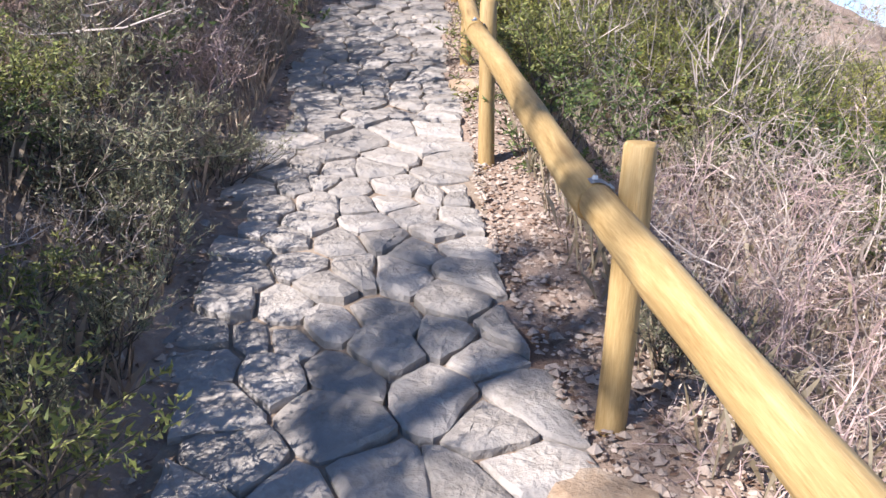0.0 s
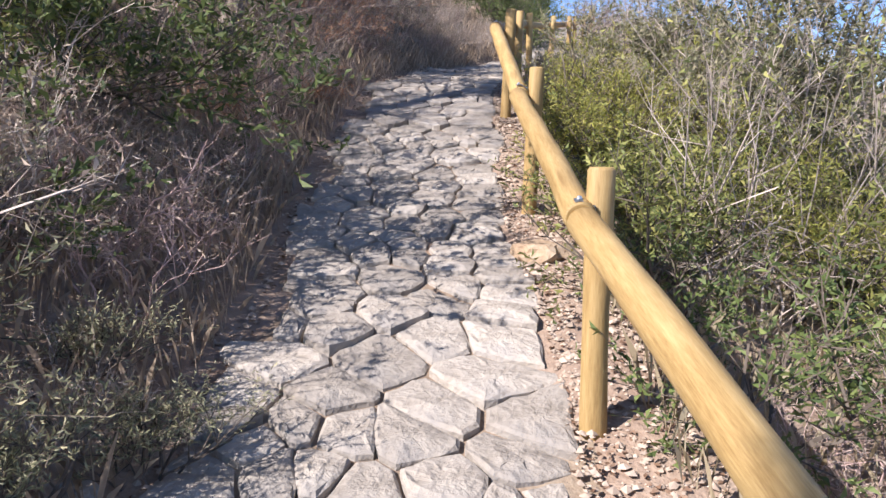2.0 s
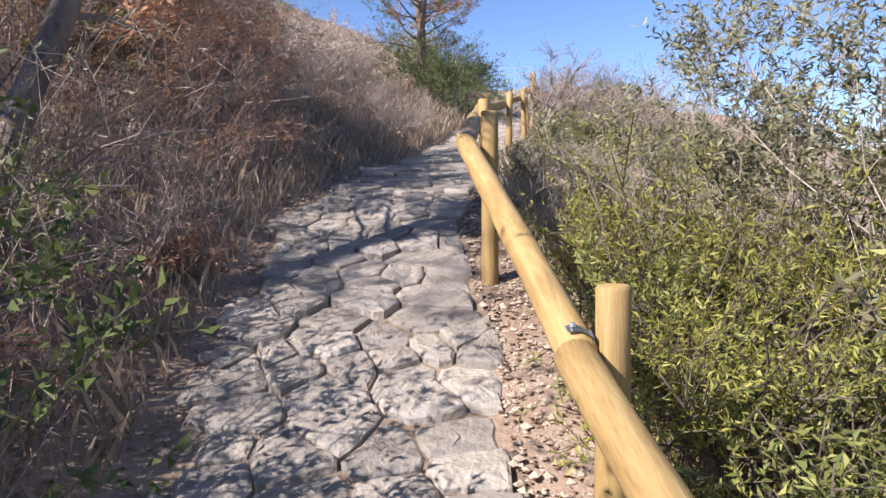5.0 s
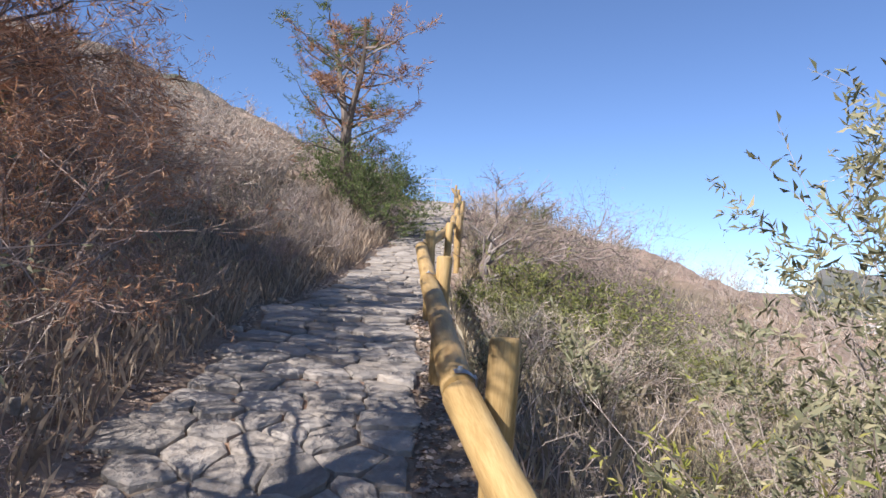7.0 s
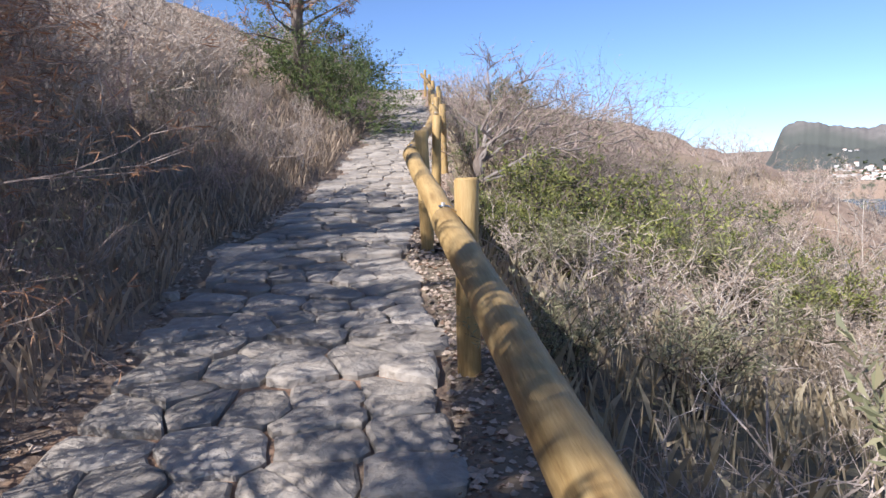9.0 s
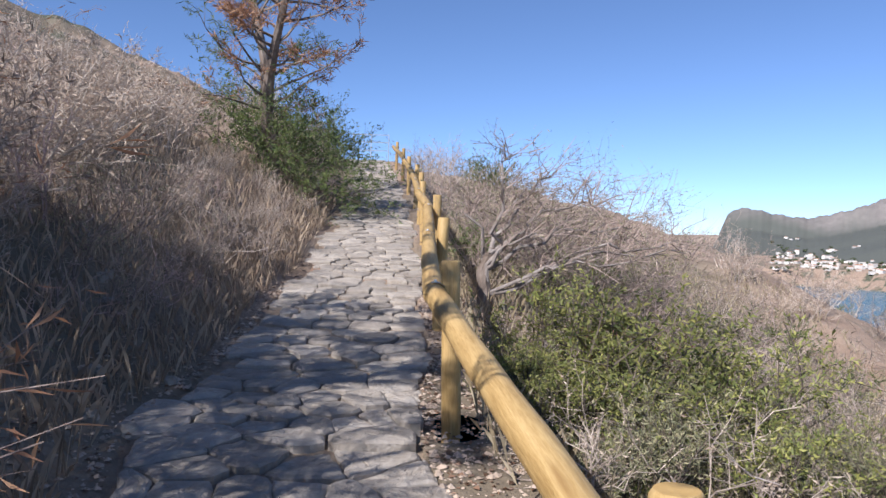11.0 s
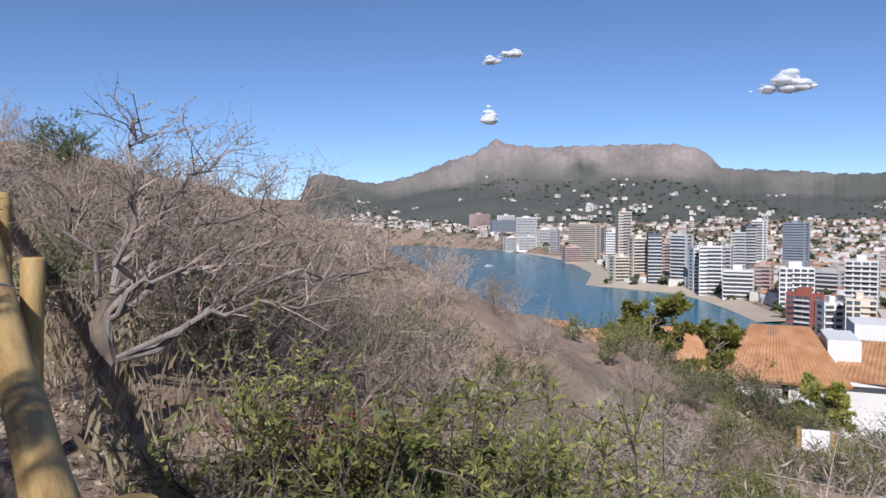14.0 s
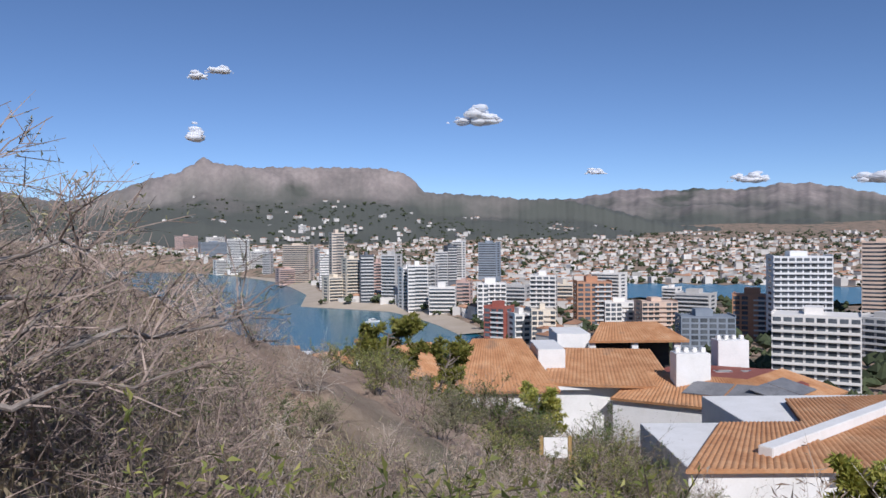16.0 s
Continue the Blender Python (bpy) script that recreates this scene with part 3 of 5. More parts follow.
# ---- the path ----
def clip(poly, px, py, nx, ny):
    """The part of a polygon on the side of the line through p to which -n points."""
    out = []
    for k in range(len(poly)):
        a, b = poly[k - 1], poly[k]
        da, db = (a[0] - px) * nx + (a[1] - py) * ny, (b[0] - px) * nx + (b[1] - py) * ny
        if da * db < 0:
            t = da / (da - db)
            out.append((a[0] + t * (b[0] - a[0]), a[1] + t * (b[1] - a[1])))
        if db <= 0:
            out.append(b)
    return out


def cell(seeds, i):
    """The patch of the path nearer to seed i than to any other."""
    u, w = seeds[i]
    ragged = 0.09 * math.sin(w * 3.1) + 0.06 * math.sin(w * 7.7)
    right = WIDE / 2 + 0.04 * math.sin(w * 5)
    poly = [(-WIDE / 2 + ragged, w - 0.6), (right, w - 0.6), (right, w + 0.6), (-WIDE / 2 + ragged, w + 0.6)]
    for j in np.where(np.hypot(seeds[:, 0] - u, seeds[:, 1] - w) < 1.0)[0]:
        if j != i:
            du, dw = seeds[j] - (u, w)
            poly = clip(poly, u + du / 2, w + dw / 2, du, dw)
            if len(poly) < 3:
                return None
    return np.array(poly)


def flagstones():
    """Irregular slabs: cells of uneven seeds laid in rough courses across the path, evened out once."""
    rng = np.random.default_rng(11)
    seeds = []
    s = -1.5
    while s < 44:
        n = int(rng.integers(4, 7)) if rng.random() < 0.7 else 3
        cuts = np.cumsum(rng.uniform(0.5, 1.4, n))
        for k in range(n):
            seeds.append((-WIDE / 2 + WIDE * (cuts[k] - (cuts[k] - (cuts[k - 1] if k else 0)) / 2) / cuts[-1] + rng.normal(0, 0.03), s + rng.normal(0, 0.06)))
        s += rng.uniform(0.17, 0.31)
    seeds = np.array(seeds)
    moved = seeds.copy()
    for i in range(len(seeds)):
        poly = cell(seeds, i)
        if poly is not None:
            moved[i] = 0.6 * seeds[i] + 0.4 * poly.mean(0)
    for i in range(len(moved)):
        poly = cell(moved, i)
        if poly is not None:
            yield poly, rng


def slab_mesh(poly, rng):
    c = poly.mean(0)
    pts = []
    for k in range(len(poly)):
        a, b = poly[k], poly[(k + 1) % len(poly)]
        n = max(1, int(np.hypot(*(b - a)) / 0.07))
        for t in range(n):
            pts.append(a + (b - a) * t / n + (rng.normal(0, 0.009, 2) if t else 0))
    q = np.array(pts)
    q = 0.76 * q + 0.12 * (np.roll(q, 1, 0) + np.roll(q, -1, 0))
    q = c + (q - c) * (1 - 0.003 / np.maximum(np.hypot(*(q - c).T), 0.04))[:, None]
    if len(q) < 4 or np.ptp(q[:, 0]) < 0.07 or np.ptp(q[:, 1]) < 0.07:
        return None
    n = len(q)
    lean, side, up = rng.normal(-0.05, 0.035), rng.normal(0, 0.025), rng.normal(0.006, 0.008)

    def lift(pq, extra):
        return up + extra + lean * (pq[:, 1] - c[1]) + side * (pq[:, 0] - c[0]) + rng.normal(0, 0.0025, len(pq))
    wide = np.maximum(np.hypot(*(q - c).T), 0.05)[:, None]
    inner = c + (q - c) * (1 - 0.016 / wide)
    shoulder = c + (q - c) * (1 - 0.045 / np.maximum(wide, 0.09))
    core = c + (q - c) * 0.35 + rng.normal(0, 0.008, q.shape)
    rings = [(q, lift(q, -0.08)), (q, lift(q, -0.012)), (inner, lift(inner, -0.002)), (shoulder, lift(shoulder, 0.002)), (core, lift(core, rng.normal(0.003, 0.005)))]
    uv = np.concatenate([r for r, _ in rings])
    zz = np.concatenate([h for _, h in rings])
    y = uv[:, 1]
    x = middle_x(y) + uv[:, 0]
    v = np.stack((x, y, path_z(y) + zz), -1)
    f = []
    for r in range(len(rings) - 1):
        f += [(r * n + k, r * n + (k + 1) % n, (r + 1) * n + (k + 1) % n, (r + 1) * n + k) for k in range(n)]
    f.append(tuple((len(rings) - 1) * n + k for k in range(n)))
    return v, f


def lay_path():
    path = tagged(new("pavement"), "uneven limestone flagstone path climbing the hillside", "path", kind="structure")
    rest_v, rest_f, count = [], [], 0
    # bedding of earth between the stones
    ys = np.arange(-2, 44.5, 0.25)
    bed = [(float(middle_x(y)) + s * (WIDE / 2 + 0.1), y, float(path_z(y)) - 0.028) for y in ys for s in (-1, 1)]
    piece("bedding", mesh_of("bedding", bed, [(2 * k, 2 * k + 1, 2 * k + 3, 2 * k + 2) for k in range(len(ys) - 1)], EARTH, True), path, "grey earth and grit in the joints")
    for poly, rng in flagstones():
        made = slab_mesh(poly, rng)
        if made is None:
            continue
        v, f = made
        y = v[:, 1].mean()
        if 3.9 < y and count < 300:
            count += 1
            at = Vector(v.mean(0))
            o = piece("flagstone", mesh_of("flagstone", v - np.array(at), f, STONE), path)
            o.location = at
        else:
            rest_f += [tuple(i + len(rest_v) for i in face) for face in f]
            rest_v += v.tolist()
    tagged(piece("flagstones", mesh_of("flagstones", rest_v, rest_f, STONE_FAR), path), kind="stuff")


# ---- the fence ----
def log_mesh(name, length, r, seed, sides=14):
    rng = np.random.default_rng(seed)
    rings = max(4, int(length / 0.16))
    v, f = [], []
    ph = rng.uniform(0, 6, 4)
    zs = np.concatenate(([0], np.linspace(0.012, length - 0.012, rings), [length]))
    for k, z in enumerate(zs):
        edge = 0.86 if k in (0, len(zs) - 1) else 1
        for a in range(sides):
            t = 2 * np.pi * a / sides
            rr = r * edge * (1 + 0.035 * math.sin(3.1 * z + ph[0] + t) + 0.03 * math.sin(8 * z + ph[1] - 2 * t) + rng.normal(0, 0.008))
            v.append((rr * math.cos(t) + 0.008 * math.sin(1.3 * z + ph[2]), rr * math.sin(t) + 0.008 * math.sin(1.7 * z + ph[3]), z))
    n = len(zs)
    f = [(k * sides + a, k * sides + (a + 1) % sides, (k + 1) * sides + (a + 1) % sides, (k + 1) * sides + a) for k in range(n - 1) for a in range(sides)]
    f += [tuple(range(sides - 1, -1, -1)), tuple((n - 1) * sides + a for a in range(sides))]
    me = mesh_of(name, v, f, WOOD, True)
    me.materials.append(WOOD_END)
    for poly in me.polygons[-2:]:
        poly.material_index, poly.use_smooth = 1, False
    return me


RAIL_UP, RAIL_OUT = 0.885, 0.112
SUNK = {2.9: 0.12, 5.37: 0.12, 12.43: 0.01, 14.94: 0.2, 17.53: 0.13}   # how deep single posts sit below the path's level


def strap(fence, at, side, way):
    """A bent steel strap: a plate on the post and a tongue that lies over the rail."""
    centre = at + side * RAIL_OUT + Vector((0, 0, RAIL_UP))
    bm = bmesh.new()
    prof = [(0.0, -0.03), (0.0, 0.05)] + [(RAIL_OUT - 0.056 - 0.068 * math.cos(t), 0.068 * math.sin(t)) for t in np.linspace(0.75, 1.9, 6)]
    rows = []
    for q, h in prof:
        rows.append([bm.verts.new(at + side * (0.056 + q) + Vector((0, 0, RAIL_UP + h)) + way * (w - 0.01)) for w in (-0.022, 0.022)])
    for a, b in zip(rows, rows[1:]):
        bm.faces.new((a[0], a[1], b[1], b[0]))
    bmesh.ops.solidify(bm, geom=bm.faces[:], thickness=0.005)
    st = part("strap", bm, STEEL, fence, "galvanised steel strap")
    bm = bmesh.new()
    bmesh.ops.create_cone(bm, cap_ends=True, segments=6, radius1=0.011, radius2=0.009, depth=0.012, matrix=Matrix.Translation(centre + Vector((0, 0, 0.073))))
    part("bolt", bm, STEEL, st)


def build_fence():
    fence = tagged(new("fence"), "round pine log fence with one rail, yellowish wood", "fence")
    posts = [k for k, y in enumerate(FENCE_Y) if 0 < y < 46]
    spots = []
    for k in posts:
        x, y = FENCE_X[k], FENCE_Y[k]
        spots.append(Vector((x, y, float(path_z(y)) - SUNK.get(y, 0.06))))
    for k, at in enumerate(spots):
        o = piece("post", log_mesh("post", 1.45, 0.053, 40 + k), fence)
        o.matrix_basis = pose(at.x, at.y, at.z - 0.38, (k * 37 % 5 - 2) * 0.5, (k * 53 % 5 - 2) * 0.6, 40 * k)
        way = (spots[min(k + 1, len(spots) - 1)] - spots[max(k - 1, 0)]).normalized()
        side = Vector((-way.y, way.x, 0)).normalized()
        strap(fence, at, side, way)
    for k in range(len(spots) - 1):
        a, b = spots[k], spots[k + 1]
        way = (b - a).normalized()
        side = Vector((-way.y, way.x, 0)).normalized()
        lift = Vector((0, 0, RAIL_UP))
        p0, p1 = a + side * RAIL_OUT + lift - way * 0.03, b + side * RAIL_OUT + lift - way * 0.035
        o = piece("rail", log_mesh("rail", (p1 - p0).length, 0.061, 80 + k), fence)
        o.matrix_basis = Matrix.Translation(p0) @ (p1 - p0).to_track_quat("Z", "Y").to_matrix().to_4x4()


build_fence()


# ---- plants ----
def prisms(lines, radius_at):
    """Tapered three-sided twigs along polylines: arrays of vertices and faces."""
    v, f = [], []
    for pts, r0, r1 in lines:
        n = len(pts)
        base = len(v)
        if n == 2:
            a = (pts[1] - pts[0]).cross(Vector((0.3 + base % 7 * 0.2, 0.9 - base % 5 * 0.3, 0.2))).normalized()
            v += [pts[0] + a * r0, pts[0] - a * r0, pts[1] - a * r1, pts[1] + a * r1]
            f.append((base, base + 1, base + 2, base + 3))
            continue
        for k, q in enumerate(pts):
            w = (pts[min(k + 1, n - 1)] - pts[max(k - 1, 0)])
            a = w.cross(Vector((0.31, 0.87, 0.2)))
            a = a.normalized() if a.length > 1e-6 else Vector((1, 0, 0))
            b = w.normalized().cross(a)
            r = r0 + (r1 - r0) * k / (n - 1)
            for t in (0, 2.094, 4.189):
                v.append(q + (a * math.cos(t) + b * math.sin(t)) * r)
        for k in range(n - 1):
            for t in range(3):
                i, j = base + 3 * k + t, base + 3 * k + (t + 1) % 3
                f.append((i, j, j + 3, i + 3))
    return [tuple(q) for q in v], f


def grow(rng, stems, tall, spread, levels, kids, up=0.35, wobble=0.35, thick=0.012, shrink=0.62):
    """Branch lines of a shrub and the tips that carry its leaves."""
    lines, tips = [], []

    def limb(at, way, length, r, level):
        pts, n = [at], (2 if level < levels else 1) + (level == 1)
        for _ in range(n):
            way = (way + Vector((rng.gauss(0, wobble), rng.gauss(0, wobble), rng.gauss(0, wobble) + up * 0.3))).normalized()
            pts.append(pts[-1] + way * (length / n))
        lines.append((pts, r, r * 0.45))
        if level >= levels:
            tips.append((pts, way))
            return
        for k in range(kids):
            t = rng.uniform(0.35, 1.0)
            i = min(int(t * n), n - 1)
            start = pts[i].lerp(pts[i + 1], t * n - i)
            turn = Vector((rng.gauss(0, 0.8), rng.gauss(0, 0.8), rng.gauss(0.1, 0.5)))
            limb(start, (way + turn).normalized(), length * shrink * rng.uniform(0.7, 1.2), r * 0.5, level + 1)

    for _ in range(stems):
        a, lean = rng.uniform(0, 6.28), rng.uniform(0.1, spread)
        way = Vector((math.cos(a) * lean, math.sin(a) * lean, 1)).normalized()
        root = Vector((math.cos(a) * 0.12 * rng.random(), math.sin(a) * 0.12 * rng.random(), -0.08))
        limb(root, way, tall * rng.uniform(0.45, 0.75), thick * rng.uniform(0.7, 1.2), 1)
    return lines, tips


def leaves(rng, tips, each, size, slim, droop=0.0, fan=0.9, back=0.0):
    """Pointed leaves along the last twigs, each a folded pair of triangles."""
    v, f = [], []
    for pts, way in tips:
        for _ in range(each):
            t = rng.uniform(back, 1) * (len(pts) - 1)
            i = min(int(t), len(pts) - 2)
            at = pts[i].lerp(pts[i + 1], t - i)
            d = (way * 0.6 + Vector((rng.gauss(0, fan), rng.gauss(0, fan), rng.gauss(0.15 - droop, fan * 0.7)))).normalized()
            s = d.cross(Vector((rng.gauss(0, 1), rng.gauss(0, 1), rng.gauss(0, 1)))).normalized()
            L = size * rng.uniform(0.6, 1.3)
            mid, k = at + d * L * 0.5, len(v)
            nrm = d.cross(s) * L * slim * 0.25
            v += [tuple(at + s * L * slim * 0.12), tuple(mid + s * L * slim * 0.55 + nrm), tuple(at + d * L - s * L * slim * 0.3)]
            f.append((k, k + 1, k + 2))
    return v, f


def plant(name, category, label, group, seed, bark, leaf, stems, tall, spread, levels, kids, each, size, slim, droop=0.0, fan=0.9, **more):
    rng = random.Random(seed)
    hold = tagged(new(name), label, category, group)
    lines, tips = grow(rng, stems, tall, spread, levels, kids, **more)
    piece("branchwork", mesh_of("branchwork", *prisms(lines, None), bark), hold)
    if each:
        piece("foliage", mesh_of("foliage", *leaves(rng, tips, each, size, slim, droop, fan), leaf), hold)
    hold.location = (0, 0, -300)
    return hold


KINDS = {
    "mastic": [plant("green_shrub", "shrub", "dense dark green evergreen shrub on the slope", "evergreen shrubs", 100 + k, BARK_LEAFY, LEAF_DARK, 9, 1.0, 0.9, 3, 4, 16, 0.044, 0.5) for k in range(3)],
    "olive": [plant("green_shrub", "shrub", "olive green leafy shrub on dry slope", "olive green shrubs", 120 + k, BARK_LEAFY, LEAF_MID, 9, 1.0, 0.9, 3, 4, 15, 0.044, 0.46) for k in range(3)],
    "lime": [plant("green_shrub", "shrub", "yellow-green young shrub with narrow upright leaves", "yellow-green shrubs", 140 + k, BARK_LEAFY, LEAF_LIME, 10, 1.1, 0.6, 3, 4, 15, 0.046, 0.32, up=1.1) for k in range(3)],
    "rosemary": [plant("rosemary_bush", "shrub", "grey-green bushy rosemary among dry twigs", "rosemary bushes", 160 + k, BARK_LEAFY, LEAF_GREY, 11, 0.9, 0.8, 3, 4, 17, 0.044, 0.28, up=1.0) for k in range(3)],
    "grey": [plant("leafless_shrub", "shrub", "leafless grey shrub of fine tangled twigs", "leafless grey shrubs", 180 + k, BARK_GREY, LEAF_DRY, 8, 1.0, 0.9, 4, 3, 2, 0.035, 0.4, wobble=0.4, thick=0.01) for k in range(3)],
    "mauve": [plant("heath_shrub", "shrub", "dry mauve-brown heath shrub with fine twigs", "dry heath shrubs", 200 + k, BARK_MAUVE, LEAF_DRY, 9, 0.85, 1.0, 4, 3, 2, 0.03, 0.4, wobble=0.4, thick=0.008) for k in range(3)],
    "dark": [plant("bare_shrub", "shrub", "dark leafless shrub with crooked twigs", "dark leafless shrubs", 220 + k, BARK_DARK, LEAF_GREY, 8, 1.2, 0.8, 4, 3, 2, 0.04, 0.35, wobble=0.42, thick=0.01) for k in range(3)],
    "pale": [plant("brushwood", "shrub", "pale straw-coloured bleached brushwood", "pale brushwood", 240 + k, BARK_PALE, LEAF_DRY, 12, 0.95, 0.8, 3, 4, 10, 0.055, 0.2, up=0.7, thick=0.007) for k in range(3)],
    "red": [plant("withered_shrub", "shrub", "small shrub with withered dark red leaves", "withered red shrubs", 260 + k, BARK_DARK, LEAF_RED, 8, 0.6, 0.9, 3, 4, 9, 0.05, 0.5) for k in range(2)],
    "rust": [plant("withered_shrub", "shrub", "withered shrub with rust-brown dead leaves", "withered brown shrubs", 280 + k, BARK_DARK, LEAF_RUST, 9, 0.9, 0.9, 3, 4, 12, 0.07, 0.25, 0.5) for k in range(2)],
    "sapling": [plant("bare_sapling", "shrub", "tall thin bare sapling with whitish stems", "bare whitish saplings", 300 + k, BARK_GREY, LEAF_MID, 5, 2.2, 0.35, 4, 3, 4, 0.045, 0.45, up=1.0, thick=0.009, wobble=0.24) for k in range(3)],
    "tall": [plant("tall_shrub", "shrub", "tall grey-green shrub with open leafy twigs", "tall open shrubs", 320 + k, BARK_GREY, LEAF_GREY, 9, 2.2, 0.5, 4, 3, 26, 0.055, 0.36, up=0.9, thick=0.008, wobble=0.25) for k in range(2)],
    "crooked": [plant("bare_tree", "tree", "crooked bare little tree with grey dead branches", "crooked bare trees", 340 + k, BARK_DARK, LEAF_GREY, 7, 1.9, 0.75, 4, 4, 1, 0.04, 0.35, thick=0.017, wobble=0.42) for k in range(2)],
    "bigmastic": [plant("green_shrub", "shrub", "tall dense dark green evergreen shrub by the path", "tall evergreen shrubs", 400 + k, BARK_LEAFY, LEAF_DARK, 9, 1.9, 0.8, 4, 4, 9, 0.06, 0.5) for k in range(2)],
    "bigrust": [plant("withered_shrub", "shrub", "tall withered conifer shrub with rust-brown needles", "tall withered shrubs", 420 + k, BARK_DARK, LEAF_RUST, 9, 1.9, 0.8, 4, 4, 8, 0.075, 0.14, 0.5) for k in range(2)],
    "bigdark": [plant("bare_shrub", "shrub", "tall dark tangled leafless shrub", "tall leafless shrubs", 440 + k, BARK_DARK, LEAF_GREY, 8, 1.7, 0.8, 4, 4, 2, 0.04, 0.35, wobble=0.4, thick=0.013) for k in range(3)],
    "grass": [plant("grass_tuft", "grass", "dry straw-coloured grass tuft", "dry grass tufts", 360 + k, GRASS_DRY, GRASS_DRY, 26, 0.5, 0.7, 1, 0, 4, 0.16, 0.05, up=0.6, thick=0.003) for k in range(3)],
    "dim": [plant("grass_tuft", "grass", "withered grey-brown grass tuft in shade", "withered grass tufts", 380 + k, GRASS_DIM, GRASS_DIM, 30, 0.55, 0.9, 1, 0, 4, 0.16, 0.05, up=0.3, thick=0.003) for k in range(3)],
}
used = {}
prng = random.Random(5)


def put(kind, x, y, size, lean=0.0):
    """Sets a plant of a kind on the ground: the models first, then copies of them."""
    models = KINDS[kind]
    k = used.get(kind, 0)
    used[kind] = k + 1
    ob = models[k % len(models)]
    m = pose(x, y, float(land(x, y)) - 0.02, prng.gauss(0, 5), prng.gauss(0, 5) + lean, prng.uniform(0, 360))
    sc = (size * prng.uniform(0.9, 1.15), size * prng.uniform(0.9, 1.15), size * prng.uniform(0.9, 1.1))
    if k >= len(models):
        ob = copy_thing(ob, m)
    ob.matrix_basis = m @ Matrix.Diagonal((*sc, 1))


def pick(choices):
    names, weights = zip(*choices)
    return prng.choices(names, weights)[0]


def strip(side, y0, y1, near, far, gap, choices, low, high):
    """Plants a stretch beside the path: side -1 uphill, 1 downhill; near and far from the path's edge."""
    y = y0
    while y < y1:
        u = near + prng.uniform(0, gap * 0.5)
        while u < far:
            yy = y + prng.uniform(-0.4, 0.4) * gap
            edge = float(middle_x(yy)) + side * (WIDE / 2 + u + (0.42 if side > 0 else 0.1))
            put(pick(choices), edge + prng.uniform(-0.2, 0.2) * gap, yy, prng.uniform(low, high) * (0.75 + 0.25 * min(1, u)))
            u += gap * prng.uniform(0.75, 1.25) * (1 + 0.05 * u)
        y += gap * prng.uniform(0.8, 1.15)


# uphill side
strip(-1, 1.0, 7.4, 0.3, 3.4, 0.55, (("rosemary", 6), ("mastic", 3), ("olive", 5), ("grey", 3)), 0.55, 0.95)
strip(-1, 7.2, 9.0, 0.3, 1.4, 0.55, (("mauve", 5), ("grey", 4), ("dim", 1), ("dark", 2)), 0.6, 0.9)
strip(-1, 7.2, 9.0, 1.4, 4.5, 0.8, (("mauve", 4), ("grey", 3), ("dark", 3), ("olive", 1)), 1.0, 1.6)
strip(-1, 9.0, 13.0, 0.3, 1.2, 0.6, (("dark", 4), ("mauve", 3), ("dim", 2), ("grey", 3)), 0.6, 0.95)
strip(-1, 8.2, 12.9, 1.2, 3.8, 0.85, (("bigdark", 6), ("bigmastic", 1), ("mauve", 2)), 0.75, 1.1)
strip(-1, 13.0, 22.5, 0.4, 1.3, 0.66, (("dark", 5), ("mauve", 2), ("dim", 1), ("grey", 3)), 0.6, 0.95)
strip(-1, 13.9, 18.6, 1.3, 4.2, 0.95, (("bigdark", 5), ("grey", 3), ("mauve", 3)), 0.55, 0.8)
strip(-1, 17.4, 20.0, 1.3, 4.2, 0.9, (("grey", 4), ("mauve", 3), ("pale", 4)), 1.2, 1.7)
strip(-1, 20.0, 26.5, 2.2, 4.8, 0.85, (("grey", 4), ("mauve", 3), ("pale", 6)), 1.2, 1.7)
strip(-1, 17.5, 30.0, 3.0, 9.0, 1.1, (("pale", 10), ("grey", 1)), 1.0, 1.4)
strip(-1, 20.5, 27.0, 0.5, 2.3, 0.75, (("dark", 3), ("pale", 4), ("grey", 3)), 0.45, 0.7)
strip(-1, 30.0, 44.0, 0.6, 4.0, 1.8, (("mastic", 3), ("pale", 3), ("dark", 2)), 1.2, 1.8)
for dx, dy, s in ((-2.0, 27.4, 0.85), (-2.3, 28.4, 1.0), (-2.9, 27.8, 1.05), (-2.2, 29.6, 1.0), (-3.2, 29.2, 1.1), (-2.6, 30.6, 1.05)):
    put("bigmastic", dx, dy, s)
for dx, dy, s in ((-1.9, 11.0, 0.9), (-3.4, 13.8, 1.3), (-3.9, 14.4, 1.3), (-0.2, 3.7, 1.1), (0.35, 4.6, 1.0), (-0.5, 5.0, 1.2)):
    put("olive", dx, dy, s)
for dx, dy, s in ((0.2, 6.5, 0.75), (0.55, 5.9, 0.7), (0.0, 5.9, 0.8), (0.25, 7.1, 0.6), (-0.3, 6.6, 0.9), (0.8, 5.2, 0.6), (0.95, 4.6, 0.6)):
    put("rosemary", dx, dy, s)
for dx, dy, s in ((-0.35, 7.7, 0.95), (-0.8, 8.1, 1.1), (-0.5, 8.5, 0.9)):
    put("mauve", dx, dy, s)
for dx, dy, s in ((-1.5, 10.3, 0.7), (-1.4, 12.0, 0.6)):
    put("rust", dx, dy, s)
for dx, dy, s in ((-2.3, 14.4, 0.85), (-2.0, 13.5, 0.75), (-2.9, 15.7, 0.9), (-3.3, 14.4, 1.2), (-3.6, 17.2, 0.9), (-4.2, 15.4, 1.4), (-4.0, 18.4, 1.1), (-3.0, 13.0, 1.1), (-5.0, 16.8, 1.4), (-4.4, 13.4, 1.4)):
    put("bigrust", dx, dy, s)
